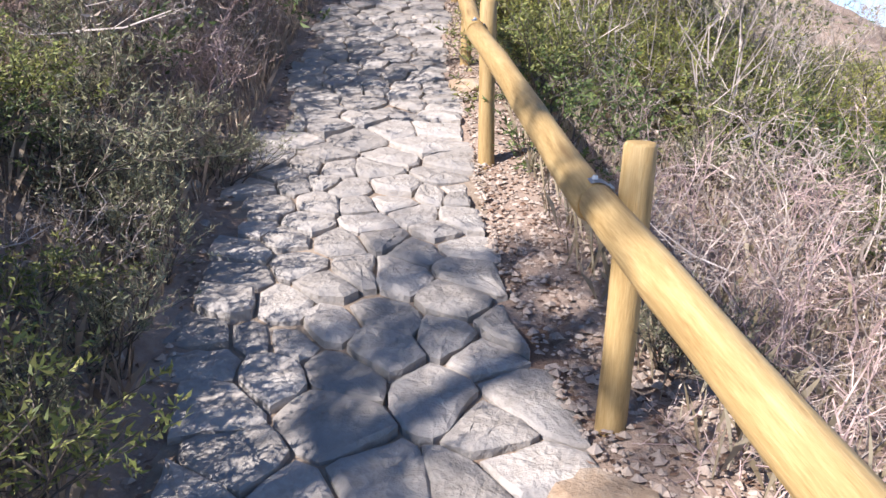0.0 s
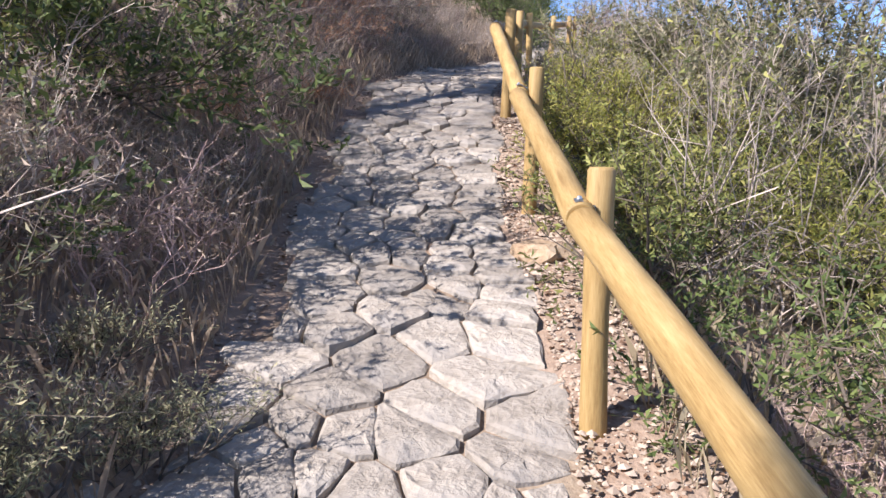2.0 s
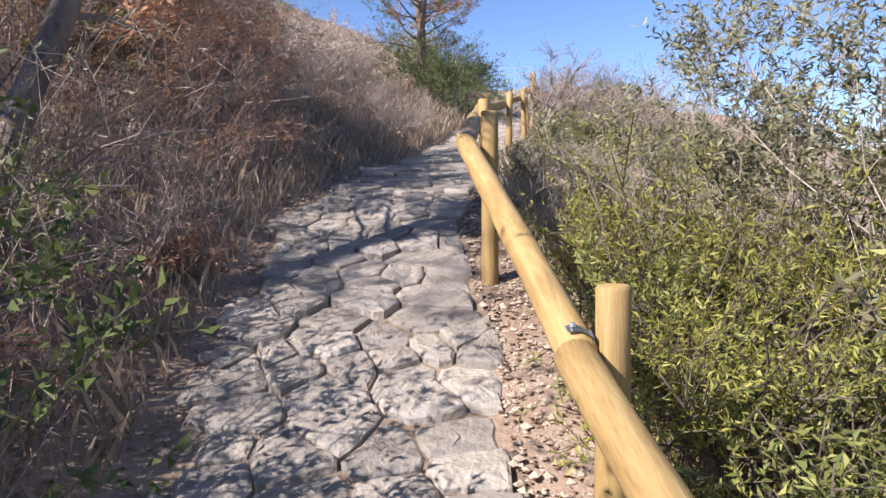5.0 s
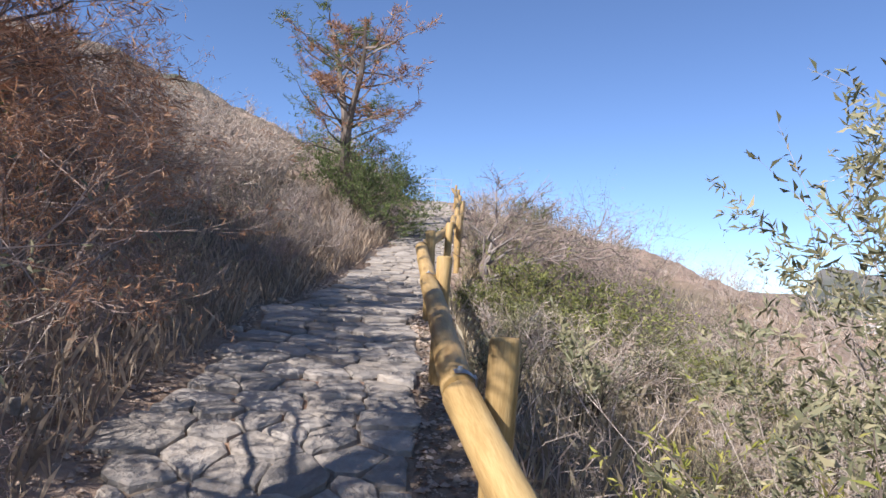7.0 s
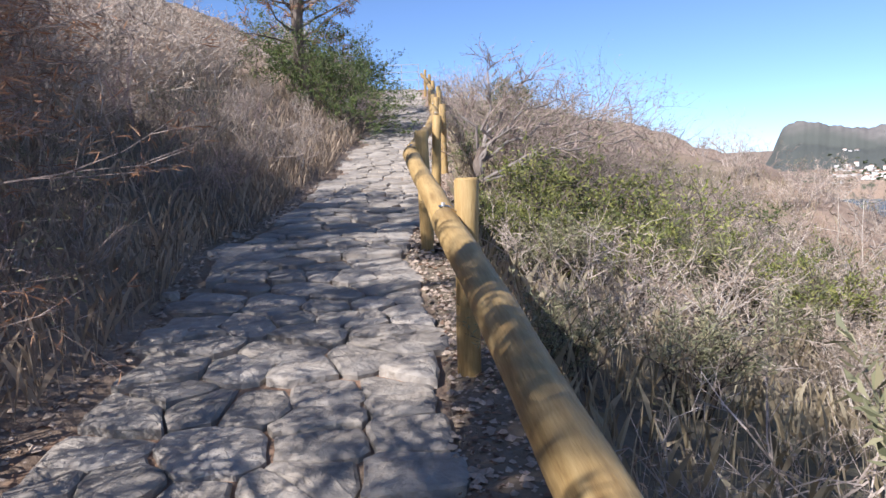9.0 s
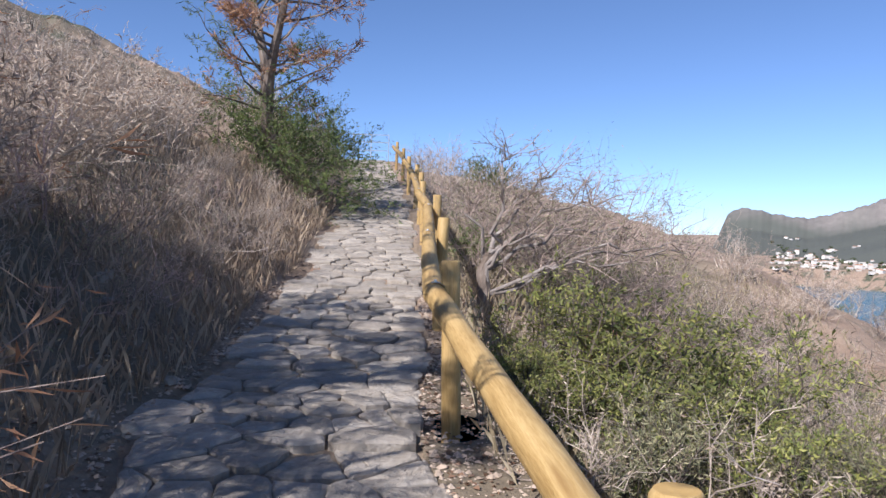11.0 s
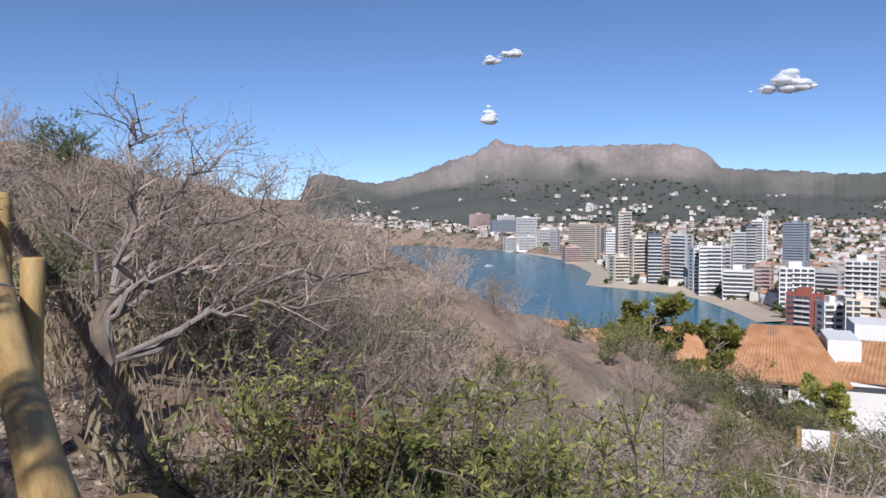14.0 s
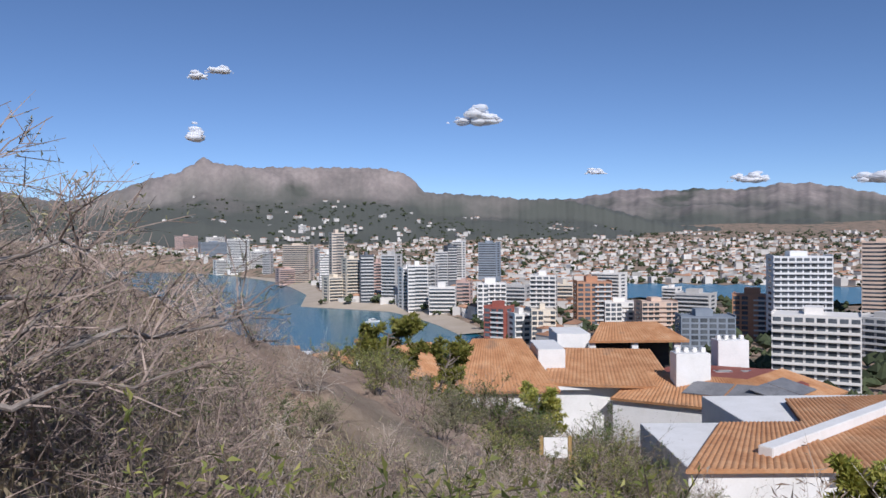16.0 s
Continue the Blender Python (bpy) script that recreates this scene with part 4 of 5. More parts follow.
for dx, dy, s in ((-1.0, 7.6, 0.9), (-1.5, 8.0, 1.0), (-0.6, 6.9, 0.6)):
    put("pale", dx, dy, s)

# downhill side
strip(1, 1.0, 7.9, 0.15, 4.2, 0.66, (("mauve", 6), ("grey", 3), ("rosemary", 2), ("grass", 1)), 0.6, 1.0)
strip(1, 7.8, 9.6, 0.15, 4.2, 0.72, (("mastic", 4), ("grey", 4), ("olive", 3)), 0.8, 1.2)
strip(1, 9.6, 10.6, 0.2, 4.0, 0.62, (("mastic", 2), ("olive", 5), ("lime", 5)), 0.9, 1.3)
strip(1, 10.5, 12.4, 0.3, 4.4, 0.55, (("lime", 8), ("olive", 4), ("rosemary", 1)), 0.85, 1.25)
strip(1, 12.7, 17.0, 0.25, 4.5, 0.7, (("pale", 5), ("rosemary", 4), ("grey", 4)), 0.6, 0.95)
strip(1, 17.0, 19.5, 0.15, 3.4, 0.5, (("olive", 9), ("rosemary", 3), ("grey", 1)), 0.65, 0.9)
strip(1, 16.0, 19.0, 3.0, 5.5, 0.95, (("pale", 5), ("grey", 4), ("dark", 1)), 1.1, 1.5)
strip(1, 19.0, 23.5, 3.4, 9.0, 0.95, (("grey", 3), ("dark", 5), ("pale", 3), ("olive", 2), ("grass", 2)), 0.7, 1.05)
strip(1, 22.0, 27.0, 0.35, 2.7, 0.95, (("bigdark", 7), ("bigmastic", 1), ("mastic", 1)), 1.0, 1.3)
strip(1, 20.6, 22.0, 1.6, 4.4, 0.9, (("bigdark", 5), ("dark", 4)), 0.7, 0.95)
strip(1, 23.5, 29.0, 2.7, 5.0, 1.0, (("dark", 5), ("grey", 2), ("dim", 2), ("mastic", 1), ("olive", 2)), 0.75, 1.05)
strip(1, 25.0, 36.0, 4.5, 9.5, 1.5, (("dark", 4), ("grey", 4), ("mastic", 2), ("pale", 1)), 0.9, 1.4)
strip(1, 29.0, 44.0, 0.5, 4.5, 1.7, (("dark", 3), ("grey", 4), ("mastic", 2)), 1.3, 1.9)
for dx, dy, s in ((2.3, 9.3, 0.9), (2.8, 9.6, 1.0), (3.3, 9.0, 1.0), (3.7, 9.6, 1.05)):
    put("sapling", dx, dy, s)
for dx, dy, s in ((2.0, 12.3, 0.8), (2.5, 11.9, 0.95), (3.2, 12.4, 1.2), (2.9, 11.3, 1.05), (3.9, 12.7, 1.3), (2.6, 12.8, 1.05), (3.5, 11.8, 1.2)):
    put("tall", dx, dy, s)
for dx, dy, s in ((1.9, 22.6, 1.05), (3.3, 23.2, 1.0), (4.6, 23.0, 0.8)):
    put("crooked", dx, dy, s)
for dx, dy, s in ((1.5, 19.6, 0.9), (1.9, 19.9, 1.0), (1.4, 20.2, 0.9), (2.3, 19.7, 0.9)):
    put("red", dx, dy, s)
for dx, dy, s in ((3.2, 5.9, 0.95), (3.6, 6.5, 1.1), (3.0, 6.9, 0.9), (4.1, 6.2, 1.1), (3.5, 7.4, 1.1), (2.7, 7.5, 0.8), (4.3, 7.2, 1.2), (3.9, 5.2, 1.0), (3.3, 5.2, 0.8), (3.7, 4.6, 0.9)):
    put("mauve", dx, dy, s)
for dx, dy, s in ((3.1, 6.3, 0.8), (3.8, 7.0, 1.0), (2.6, 6.8, 0.6)):
    put("grey", dx, dy, s)
for dx, dy, s in ((1.5, 11.6, 0.95), (1.9, 11.9, 1.05), (1.3, 12.1, 0.8), (2.3, 11.6, 1.15), (1.7, 12.4, 0.9), (2.7, 12.2, 1.2), (1.2, 11.1, 0.7), (3.2, 11.8, 1.3), (1.6, 10.8, 0.8)):
    put("lime", dx, dy, s)
for dx, dy, s in ((1.2, 18.8, 1.15), (1.7, 19.1, 1.3), (2.2, 18.8, 1.2), (0.85, 19.2, 1.0), (2.6, 19.3, 1.25), (1.4, 18.2, 1.0), (1.9, 18.3, 1.0)):
    put("olive", dx, dy, s)
for dx, dy, s in ((2.9, 19.9, 0.75), (3.3, 20.6, 0.8), (2.6, 20.7, 0.7), (3.9, 20.2, 0.8), (0.95, 19.7, 0.6)):
    put("pale", dx, dy, s)

# open slope below the lookout
for _ in range(190):
    b, far = prng.uniform(36, 112), 6.5 + 30 * prng.random() ** 0.9
    if 58 < b < 84 and 16 < far < 25:
        continue
    x, y = polar(b, far)
    put(pick((("grey", 5), ("pale", 2), ("olive", 3), ("rosemary", 2), ("dark", 6), ("grass", 1))), x, y, prng.uniform(0.6, 1.0) * (0.8 + far / 30))


# ---- trees ----
def pine(name, label, x, y, tall, crown, bark, leaf, seed, bare=0.35, each=16, needle=0.17, slim=0.15):
    """A pine: crooked tapered trunk, limbs from part-way up, and tufts of needles on the twigs."""
    rng = random.Random(seed)
    hold = tagged(new(name), label, "tree")
    hold.matrix_world = pose(x, y, float(land(x, y)) - 0.1)
    pts = [Vector((0, 0, 0))]
    way = Vector((rng.gauss(0, 0.1), rng.gauss(0, 0.1), 1)).normalized()
    for _ in range(7):
        way = (way + Vector((rng.gauss(0, 0.13), rng.gauss(0, 0.13), 0.1))).normalized()
        pts.append(pts[-1] + way * tall / 7)
    bm = bmesh.new()
    rings = []
    for k, q in enumerate(pts):
        r = 0.035 * tall * (1 - 0.88 * k / 7) * (1.25 if k == 0 else 1)
        rings.append([bm.verts.new(q + Vector((math.cos(a) * r, math.sin(a) * r, 0)) * rng.uniform(0.85, 1.15)) for a in np.linspace(0, 6.283, 9)[:-1]])
    for a, b in zip(rings, rings[1:]):
        for k in range(8):
            bm.faces.new((a[k], a[(k + 1) % 8], b[(k + 1) % 8], b[k]))
    part("trunk", bm, bark, hold)
    lines, tips = [], []
    for _ in range(24):
        t = rng.uniform(bare, 1.0) * 7
        i = min(int(t), 6)
        at = pts[i].lerp(pts[i + 1], t - i)
        a = rng.uniform(0, 6.283)
        w = Vector((math.cos(a), math.sin(a), rng.uniform(0.05, 0.6))).normalized()
        L = crown * rng.uniform(0.5, 1.0) * (1.25 - 0.55 * t / 7)
        q = [at]
        for _ in range(4):
            w = (w + Vector((rng.gauss(0, 0.2), rng.gauss(0, 0.2), rng.gauss(0.06, 0.15)))).normalized()
            q.append(q[-1] + w * L / 4)
        lines.append((q, 0.012 * tall ** 0.7, 0.004))
        for _ in range(9):
            s = rng.uniform(0.35, 1) * 4
            j = min(int(s), 3)
            o = q[j].lerp(q[j + 1], s - j)
            w2 = (w + Vector((rng.gauss(0, 0.7), rng.gauss(0, 0.7), rng.gauss(0.15, 0.4)))).normalized()
            e = o + w2 * L * rng.uniform(0.15, 0.4)
            lines.append(([o, o.lerp(e, 0.5) + Vector((rng.gauss(0, .03), rng.gauss(0, .03), 0.02)), e], 0.006, 0.002))
            tips.append(([o.lerp(e, 0.3), e], w2))
    piece("limb_frame", mesh_of("limb_frame", *prisms(lines, None), bark), hold)
    piece("crown", mesh_of("crown", *leaves(rng, tips, each + each // 3, needle, slim, 0.15, 0.8), leaf), hold)
    return hold


pine("pine_tree", "dying pine with rust-brown needles on the bank", -3.4, 14.2, 2.9, 1.8, TRUNK, LEAF_RUST, 1, 0.1, 22)
pine("pine_tree", "dying pine with brown and bare twigs above the path", -4.3, 15.8, 3.1, 2.0, TRUNK, LEAF_RUST, 2, 0.1, 20)
# stands out of view; added so its crown shades the middle of the path
pine("pine_tree", "unseen spreading green pine with grey twigs uphill, added for shade", -5.8, 8.0, 5.6, 2.4, TRUNK, LEAF_PINE, 4, 0.3, 22)
pine("pine_tree", "open-crowned pine with brown and green needles", -2.9, 28.8, 5.0, 2.2, TRUNK, LEAF_RUST, 5, 0.3, 20)
pine("pine_tree", "green pine with grey bare branches on the hill", -3.5, 31.0, 5.4, 2.4, TRUNK, LEAF_PINE, 6, 0.3, 22)
# never in view, put here to throw shade over the path's lower end
pine("pine_tree", "unseen tall green pine behind the walker's start, added for shade", -2.6, 0.4, 5.0, 2.0, TRUNK, LEAF_PINE, 7, 0.5, 12)
pine("pine_tree", "slender dying pine with grey trunk on the bank", -2.1, 11.3, 3.4, 1.5, TRUNK, LEAF_RUST, 8, 0.35, 16)
pine("pine_tree", "dying pine with rust-brown needles high on the bank", -4.6, 16.4, 3.2, 2.1, TRUNK, LEAF_RUST, 13, 0.12, 22)
pine("pine_tree", "bushy dying pine with rust-brown needles on the bank", -5.6, 14.4, 4.2, 2.4, TRUNK, LEAF_RUST, 14, 0.12, 22)


def tube(bm, pts, r0, r1, sides=7):
    """A tapered round limb along a line of points, closed at its tip."""
    rings = []
    for k, q in enumerate(pts):
        w = (pts[min(k + 1, len(pts) - 1)] - pts[max(k - 1, 0)]).normalized()
        a = w.cross(Vector((0.3, 0.8, 0.5))).normalized()
        b = w.cross(a)
        r = r0 + (r1 - r0) * k / (len(pts) - 1)
        rings.append([bm.verts.new(q + (a * math.cos(t) + b * math.sin(t)) * r * (1 + 0.12 * math.sin(3 * t + k))) for t in np.linspace(0, 6.283, sides + 1)[:-1]])
    for a, b in zip(rings, rings[1:]):
        for k in range(sides):
            bm.faces.new((a[k], a[(k + 1) % sides], b[(k + 1) % sides], b[k]))
    bm.faces.new(rings[-1])


def gnarled_tree(x, y, seed):
    """An old half-dead shrub tree: a leaning trunk, twisted limbs, a haze of bare twigs and sparse leaves."""
    rng = random.Random(seed)
    hold = tagged(new("gnarled_tree"), "gnarled grey half-dead tree with twisted bare limbs", "tree")
    hold.matrix_world = pose(x, y, float(land(x, y)) - 0.1) @ Matrix.Diagonal((0.88, 0.88, 0.8, 1))
    bm = bmesh.new()
    trunk = [Vector((0, 0, 0)), Vector((0.05, -0.02, 0.3)), Vector((0.02, 0.05, 0.6)), Vector((0.1, 0.02, 0.85))]
    tube(bm, trunk, 0.1, 0.06, 9)
    part("trunk", bm, TRUNK, hold)
    lines, tips = [], []
    # where each limb ends, seen from the foot of the trunk
    for end, r in (((0.3, -0.5, 2.15), 0.04), ((0.9, 0.0, 2.0), 0.034), ((1.3, -0.3, 1.55), 0.036), ((2.2, -0.6, 1.05), 0.04), ((2.0, 0.4, 1.3), 0.034),
                   ((1.6, -0.9, 0.75), 0.032), ((0.6, 0.7, 1.75), 0.034), ((-0.1, 0.3, 1.7), 0.034), ((2.6, 0.2, 0.95), 0.034), ((0.7, -0.9, 1.1), 0.03)):
        end = Vector(end)
        at = trunk[rng.choice((1, 2, 3))]
        pts = [at]
        for k in range(1, 9):
            t = k / 8
            q = at.lerp(end, t) + Vector((0, 0, 0.18 * math.sin(t * 3.1)))
            pts.append(q + Vector((rng.gauss(0, 0.06), rng.gauss(0, 0.06), rng.gauss(0, 0.05))))
        bm = bmesh.new()
        tube(bm, pts, r * 0.85, 0.007)
        part("limb", bm, DEADWOOD, hold)
        for _ in range(24):
            k = rng.randint(2, 7)
            o = pts[k].lerp(pts[k + 1], rng.random())
            w = ((end - at).normalized() * 0.5 + Vector((rng.gauss(0, 0.6), rng.gauss(0, 0.6), rng.gauss(0.35, 0.5)))).normalized()
            L = rng.uniform(0.25, 0.6)
            mid = o + w * L * 0.5 + Vector((rng.gauss(0, 0.04), rng.gauss(0, 0.04), 0.03))
            e = o + w * L
            lines.append(([o, mid, e], 0.007, 0.003))
            for _ in range(6):
                p0 = o.lerp(e, rng.uniform(0.3, 1))
                w2 = (w + Vector((rng.gauss(0, 0.7), rng.gauss(0, 0.7), rng.gauss(0.2, 0.5)))).normalized()
                p2 = p0 + w2 * rng.uniform(0.1, 0.28)
                lines.append(([p0, p2], 0.0035, 0.0015))
                tips.append(([p0, p2], w2))
    piece("branchwork", mesh_of("branchwork", *prisms(lines, None), BARK_DARK), hold)
    piece("foliage", mesh_of("foliage", *leaves(rng, tips, 3, 0.04, 0.35), LEAF_GREY), hold)


gnarled_tree(0.62, 21.3, 70)


# ---- small stuff along the path ----
def scatter(name, label, category, count, place, shape, material, seed):
    rng = np.random.default_rng(seed)
    v, f = [], []
    for _ in range(count):
        x, y = place(rng)
        z = float(land(x, y))
        q, g = shape(rng)
        f += [tuple(i + len(v) for i in face) for face in g]
        v += [(x + a, y + b, z + c) for a, b, c in q]
    return tagged(new(name, mesh_of(name, v, f, material)), label, category, kind="stuff")


def pebble(rng):
    r = 0.008 + 0.022 * rng.random() ** 3
    q = [(r * math.cos(t) * rng.uniform(0.7, 1.2), r * math.sin(t) * rng.uniform(0.7, 1.2), r * rng.uniform(-0.1, 0.3)) for t in np.arange(5) * 1.2566 + rng.uniform(0, 2)]
    return q + [(rng.normal(0, r * 0.2), rng.normal(0, r * 0.2), r * rng.uniform(0.5, 0.9))], [(k, (k + 1) % 5, 5) for k in range(5)]


def flake(rng):
    a, L, w = rng.uniform(0, 6.28), rng.uniform(0.02, 0.05), rng.uniform(0.006, 0.016)
    c, s, t = math.cos(a), math.sin(a), rng.uniform(0.002, 0.02)
    return [(0, 0, 0.004), (c * L / 2 - s * w, s * L / 2 + c * w, t), (c * L, s * L, 0.006), (c * L / 2 + s * w, s * L / 2 - c * w, t * 0.6)], [(0, 3, 2, 1)]


def blade(rng):
    a, h, b = rng.uniform(0, 6.28), rng.uniform(0.08, 0.3), rng.uniform(0.02, 0.14)
    c, s = math.cos(a), math.sin(a)
    return [(-s * 0.003, c * 0.003, -0.01), (s * 0.003, -c * 0.003, -0.01), (c * b * 0.4, s * b * 0.4, h * 0.65), (c * b, s * b, h)], [(0, 1, 2), (0, 2, 3)]


def beside(lo, hi, y0, y1, side):
    def at(rng):
        y = rng.uniform(y0, y1)
        u = lo + (hi - lo) * rng.random() ** 1.3
        return float(middle_x(y)) + side * (WIDE / 2 + u), y
    return at


scatter("gravel", "pale crushed stone gravel beside the path", "gravel", 7000, beside(-0.02, 0.75, 2.5, 12.5, 1), pebble, GRIT, 1)
scatter("gravel", "grey grit along the foot of the bank", "gravel", 6000, beside(-0.12, 0.55, 2.5, 22, -1), pebble, GRIT, 2)
scatter("gravel", "loose grit beside the upper path", "gravel", 4000, beside(-0.02, 0.5, 12.5, 24, 1), pebble, GRIT, 3)
scatter("leaf_litter", "dry brown fallen leaves along the path edge", "litter", 6000, beside(-0.05, 0.8, 3, 22, 1), flake, LITTER, 4)
scatter("leaf_litter", "dry brown fallen leaves below the bank", "litter", 6000, beside(-0.1, 1.2, 3, 24, -1), flake, LITTER, 5)
scatter("grass", "sparse withered grass on the bank", "grass", 26000, beside(0.15, 6, 2, 30, -1), blade, GRASS_DIM, 6)
scatter("grass", "sparse dry grass on the downhill slope", "grass", 26000, beside(0.35, 9, 2, 30, 1), blade, GRASS_DRY, 7)


def boulder(name, label, x, y, z, size, material, seed):
    rng = random.Random(seed)
    bm = bmesh.new()
    bmesh.ops.create_icosphere(bm, subdivisions=3, radius=1)
    for v in bm.verts:
        v.co *= 1 + 0.28 * noise.noise(v.co * 1.6 + Vector((seed, 0, 0))) + 0.08 * noise.noise(v.co * 5)
        v.co = Vector((round(v.co.x * 3.2) / 3.2 * 0.35 + v.co.x * 0.65, v.co.y, min(v.co.z, 0.72)))
        v.co = Vector((v.co.x * size[0], v.co.y * size[1], v.co.z * size[2]))
    me = bpy.data.meshes.new(name)
    bm.to_mesh(me)
    bm.free()
    me.materials.append(material)
    ob = tagged(new(name, me), label, "rock")
    ob.matrix_world = pose(x, y, float(land(x, y)) + z, 0, 0, rng.uniform(0, 180))


boulder("boulder", "flat ochre boulder beside the fence", 1.34, 9.4, 0.0, (0.19, 0.16, 0.1), OCHRE, 1)
boulder("boulder", "pale rock at the foot of the fence post", 2.62, 5.0, 0.0, (0.2, 0.16, 0.12), OCHRE, 2)
boulder("boulder", "pale rock at the foot of the fence post", 2.8, 4.7, -0.02, (0.16, 0.14, 0.1), STONE, 3)
boulder("boulder", "sunlit rock at the path's edge", -1.32, 15.5, 0.02, (0.16, 0.13, 0.1), STONE, 4)
boulder("boulder", "sunlit rock at the path's edge", -1.18, 15.2, 0.0, (0.1, 0.09, 0.07), STONE, 5)
boulder("boulder", "ochre rock on the open slope", 9.2, 20.6, 0.1, (1.1, 0.7, 0.5), OCHRE, 6)
for k in range(26):
    y = prng.uniform(3, 22)
    x = float(middle_x(y)) - WIDE / 2 - prng.uniform(0.0, 1.1)
    boulder("stone", "loose grey stone below the bank", x, y, 0.0, [prng.uniform(0.03, 0.09) for _ in range(3)], STONE, 20 + k)


# ---- the villas below the path ----
villa_frame = pose(float(EYE_POINT[0]), float(EYE_POINT[1]), 0, 0, 0, -57.86)   # x across, y away from the lookout


def tiled(name, a, b, c, d, parent, material=TILE, thick=0.12):
    """A roof slope with courses of half-round tiles: eave a-b, ridge d-c."""
    a, b, c, d = map(Vector, (a, b, c, d))
    n = max(3, int((b - a).length / 0.24))
    out = (b - a).cross(d - a).normalized()
    if out.z < 0:
        out = -out
    v, f = [], []
    for k in range(n * 4 + 1):
        t = k / (n * 4)
        lift = 0.05 * abs(math.sin(t * n * math.pi))
        for p, q in ((a, b), (d, c)):
            v.append(tuple(p.lerp(q, t) + out * (lift + 0.01)))
        v.append(tuple(a.lerp(b, t) - out * thick))
    for k in range(n * 4):
        i = 3 * k
        f += [(i, i + 3, i + 4, i + 1), (i + 2, i + 5, i + 3, i)]
    k = len(v)
    v += [tuple(p - out * thick) for p in (a, b, c, d)]
    f.append((k + 3, k + 2, k + 1, k))
    return piece(name, mesh_of(name, v, f, material), parent)


def house(label):
    hold = tagged(new("house"), label, "house", "villas below the path")
    hold.matrix_world = villa_frame
    return hold


def wall_box(hold, x0, x1, y0, y1, z0, z1, name="wall"):
    return block(name, (x0, x1, y0, y1, z0, z1), WHITEWASH, hold, 0.02)


def chimney(hold, x, y, z0, z1, w, d, pots=0):
    c = wall_box(hold, x - w / 2, x + w / 2, y - d / 2, y + d / 2, z0, z1, "chimney")
    if pots:
        for k in range(pots):
            px = x - w / 2 + w * (k + 0.5) / pots
            block("pot", (px - 0.13, px + 0.13, y - 0.13, y + 0.13, z1, z1 + 0.28), WHITEWASH, c, 0.03)
    else:
        block("cap", (x - w * 0.7, x + w * 0.7, y - d * 0.7, y + d * 0.7, z1 + 0.22, z1 + 0.36), TILE, c, 0.02)
        for s in (-1, 1):
            block("leg", (x + s * w * 0.35 - 0.06, x + s * w * 0.35 + 0.06, y - d * 0.4, y + d * 0.4, z1, z1 + 0.22), WHITEWASH, c)


# gabled house turned away from the slope
a_house = house("white gabled house with terracotta roof and chimney")
gx, gy = Vector((0.83, 0.56, 0)), Vector((-0.56, 0.83, 0))
R0 = Vector((-8.6, 47.0, -1.75))


def at_gable(along, across, z):
    q = R0 + gx * along + gy * across
    return (q.x, q.y, z)


tiled("roof", at_gable(-0.2, -4.9, -4.3), at_gable(9, -4.9, -4.3), at_gable(9, 0, -1.75), at_gable(-0.2, 0, -1.75), a_house)
tiled("roof", at_gable(9, 4.9, -4.3), at_gable(-0.2, 4.9, -4.3), at_gable(-0.2, 0, -1.75), at_gable(9, 0, -1.75), a_house)
gv2 = [at_gable(l, c, z) for l in (0.1, 8.8) for c, z in ((-4.6, -11), (-4.6, -4.35), (0, -1.95), (4.6, -4.35), (4.6, -11))]
piece("wall", mesh_of("wall", gv2, [(4, 3, 2, 1, 0), (5, 6, 7, 8, 9), (0, 1, 6, 5), (3, 4, 9, 8)], WHITEWASH), a_house)
chimney(a_house, -5.55, 46.6, -2.6, -1.15, 0.62, 0.62)
fl = house("low white annexe with flat tiled edge near the water")
wall_box(fl, -15.5, -10.2, 50, 55, -12, -2.75)
tiled("roof", (-15.7, 49.7, -2.75), (-10.0, 49.7, -2.75), (-10.8, 53, -2.1), (-14.8, 53, -2.1), fl)

# hipped house with an arcade
b_house = house("hipped terracotta roof over a white arcade")
tiled("roof", (0.3, 42.5, -3.4), (6.6, 42.5, -3.4), (4.9, 48, -1.0), (1.7, 48, -1.0), b_house)
tiled("roof", (0.3, 53.5, -3.4), (0.3, 42.5, -3.4), (1.7, 48, -1.0), (1.72, 48.02, -1.0), b_house)
tiled("roof", (6.6, 42.5, -3.4), (6.6, 53.5, -3.4), (4.9, 48.02, -1.0), (4.9, 48, -1.0), b_house)
# wall behind the arcade, with the shade put into its near-black colour
block("back_wall", (0.6, 6.3, 45.5, 45.8, -11, -3.45), SHADE_FILL, b_house)
for k in range(5):
    x = 0.7 + k * 1.36
    wall_box(b_house, x - 0.16, x + 0.16, 43.0, 43.3, -11, -4.5, "pillar")
av, af = [], []
for k in range(4):
    x0 = 0.86 + k * 1.36
    n = len(av)
    for t in range(9):
        ang = math.pi * t / 8
        av += [(x0 + 0.52 - 0.52 * math.cos(ang), 43.0, -4.9 + 0.55 * math.sin(ang)), (x0 + 0.52 - 0.52 * math.cos(ang), 43.0, -3.5)]
    af += [(n + 2 * t, n + 2 * t + 2, n + 2 * t + 3, n + 2 * t + 1) for t in range(8)]
piece("arcade", mesh_of("arcade", av, af, WHITEWASH), b_house)
wall_box(b_house, 5.7, 7.4, 45.5, 50, -11, -1.35, "stair_tower")

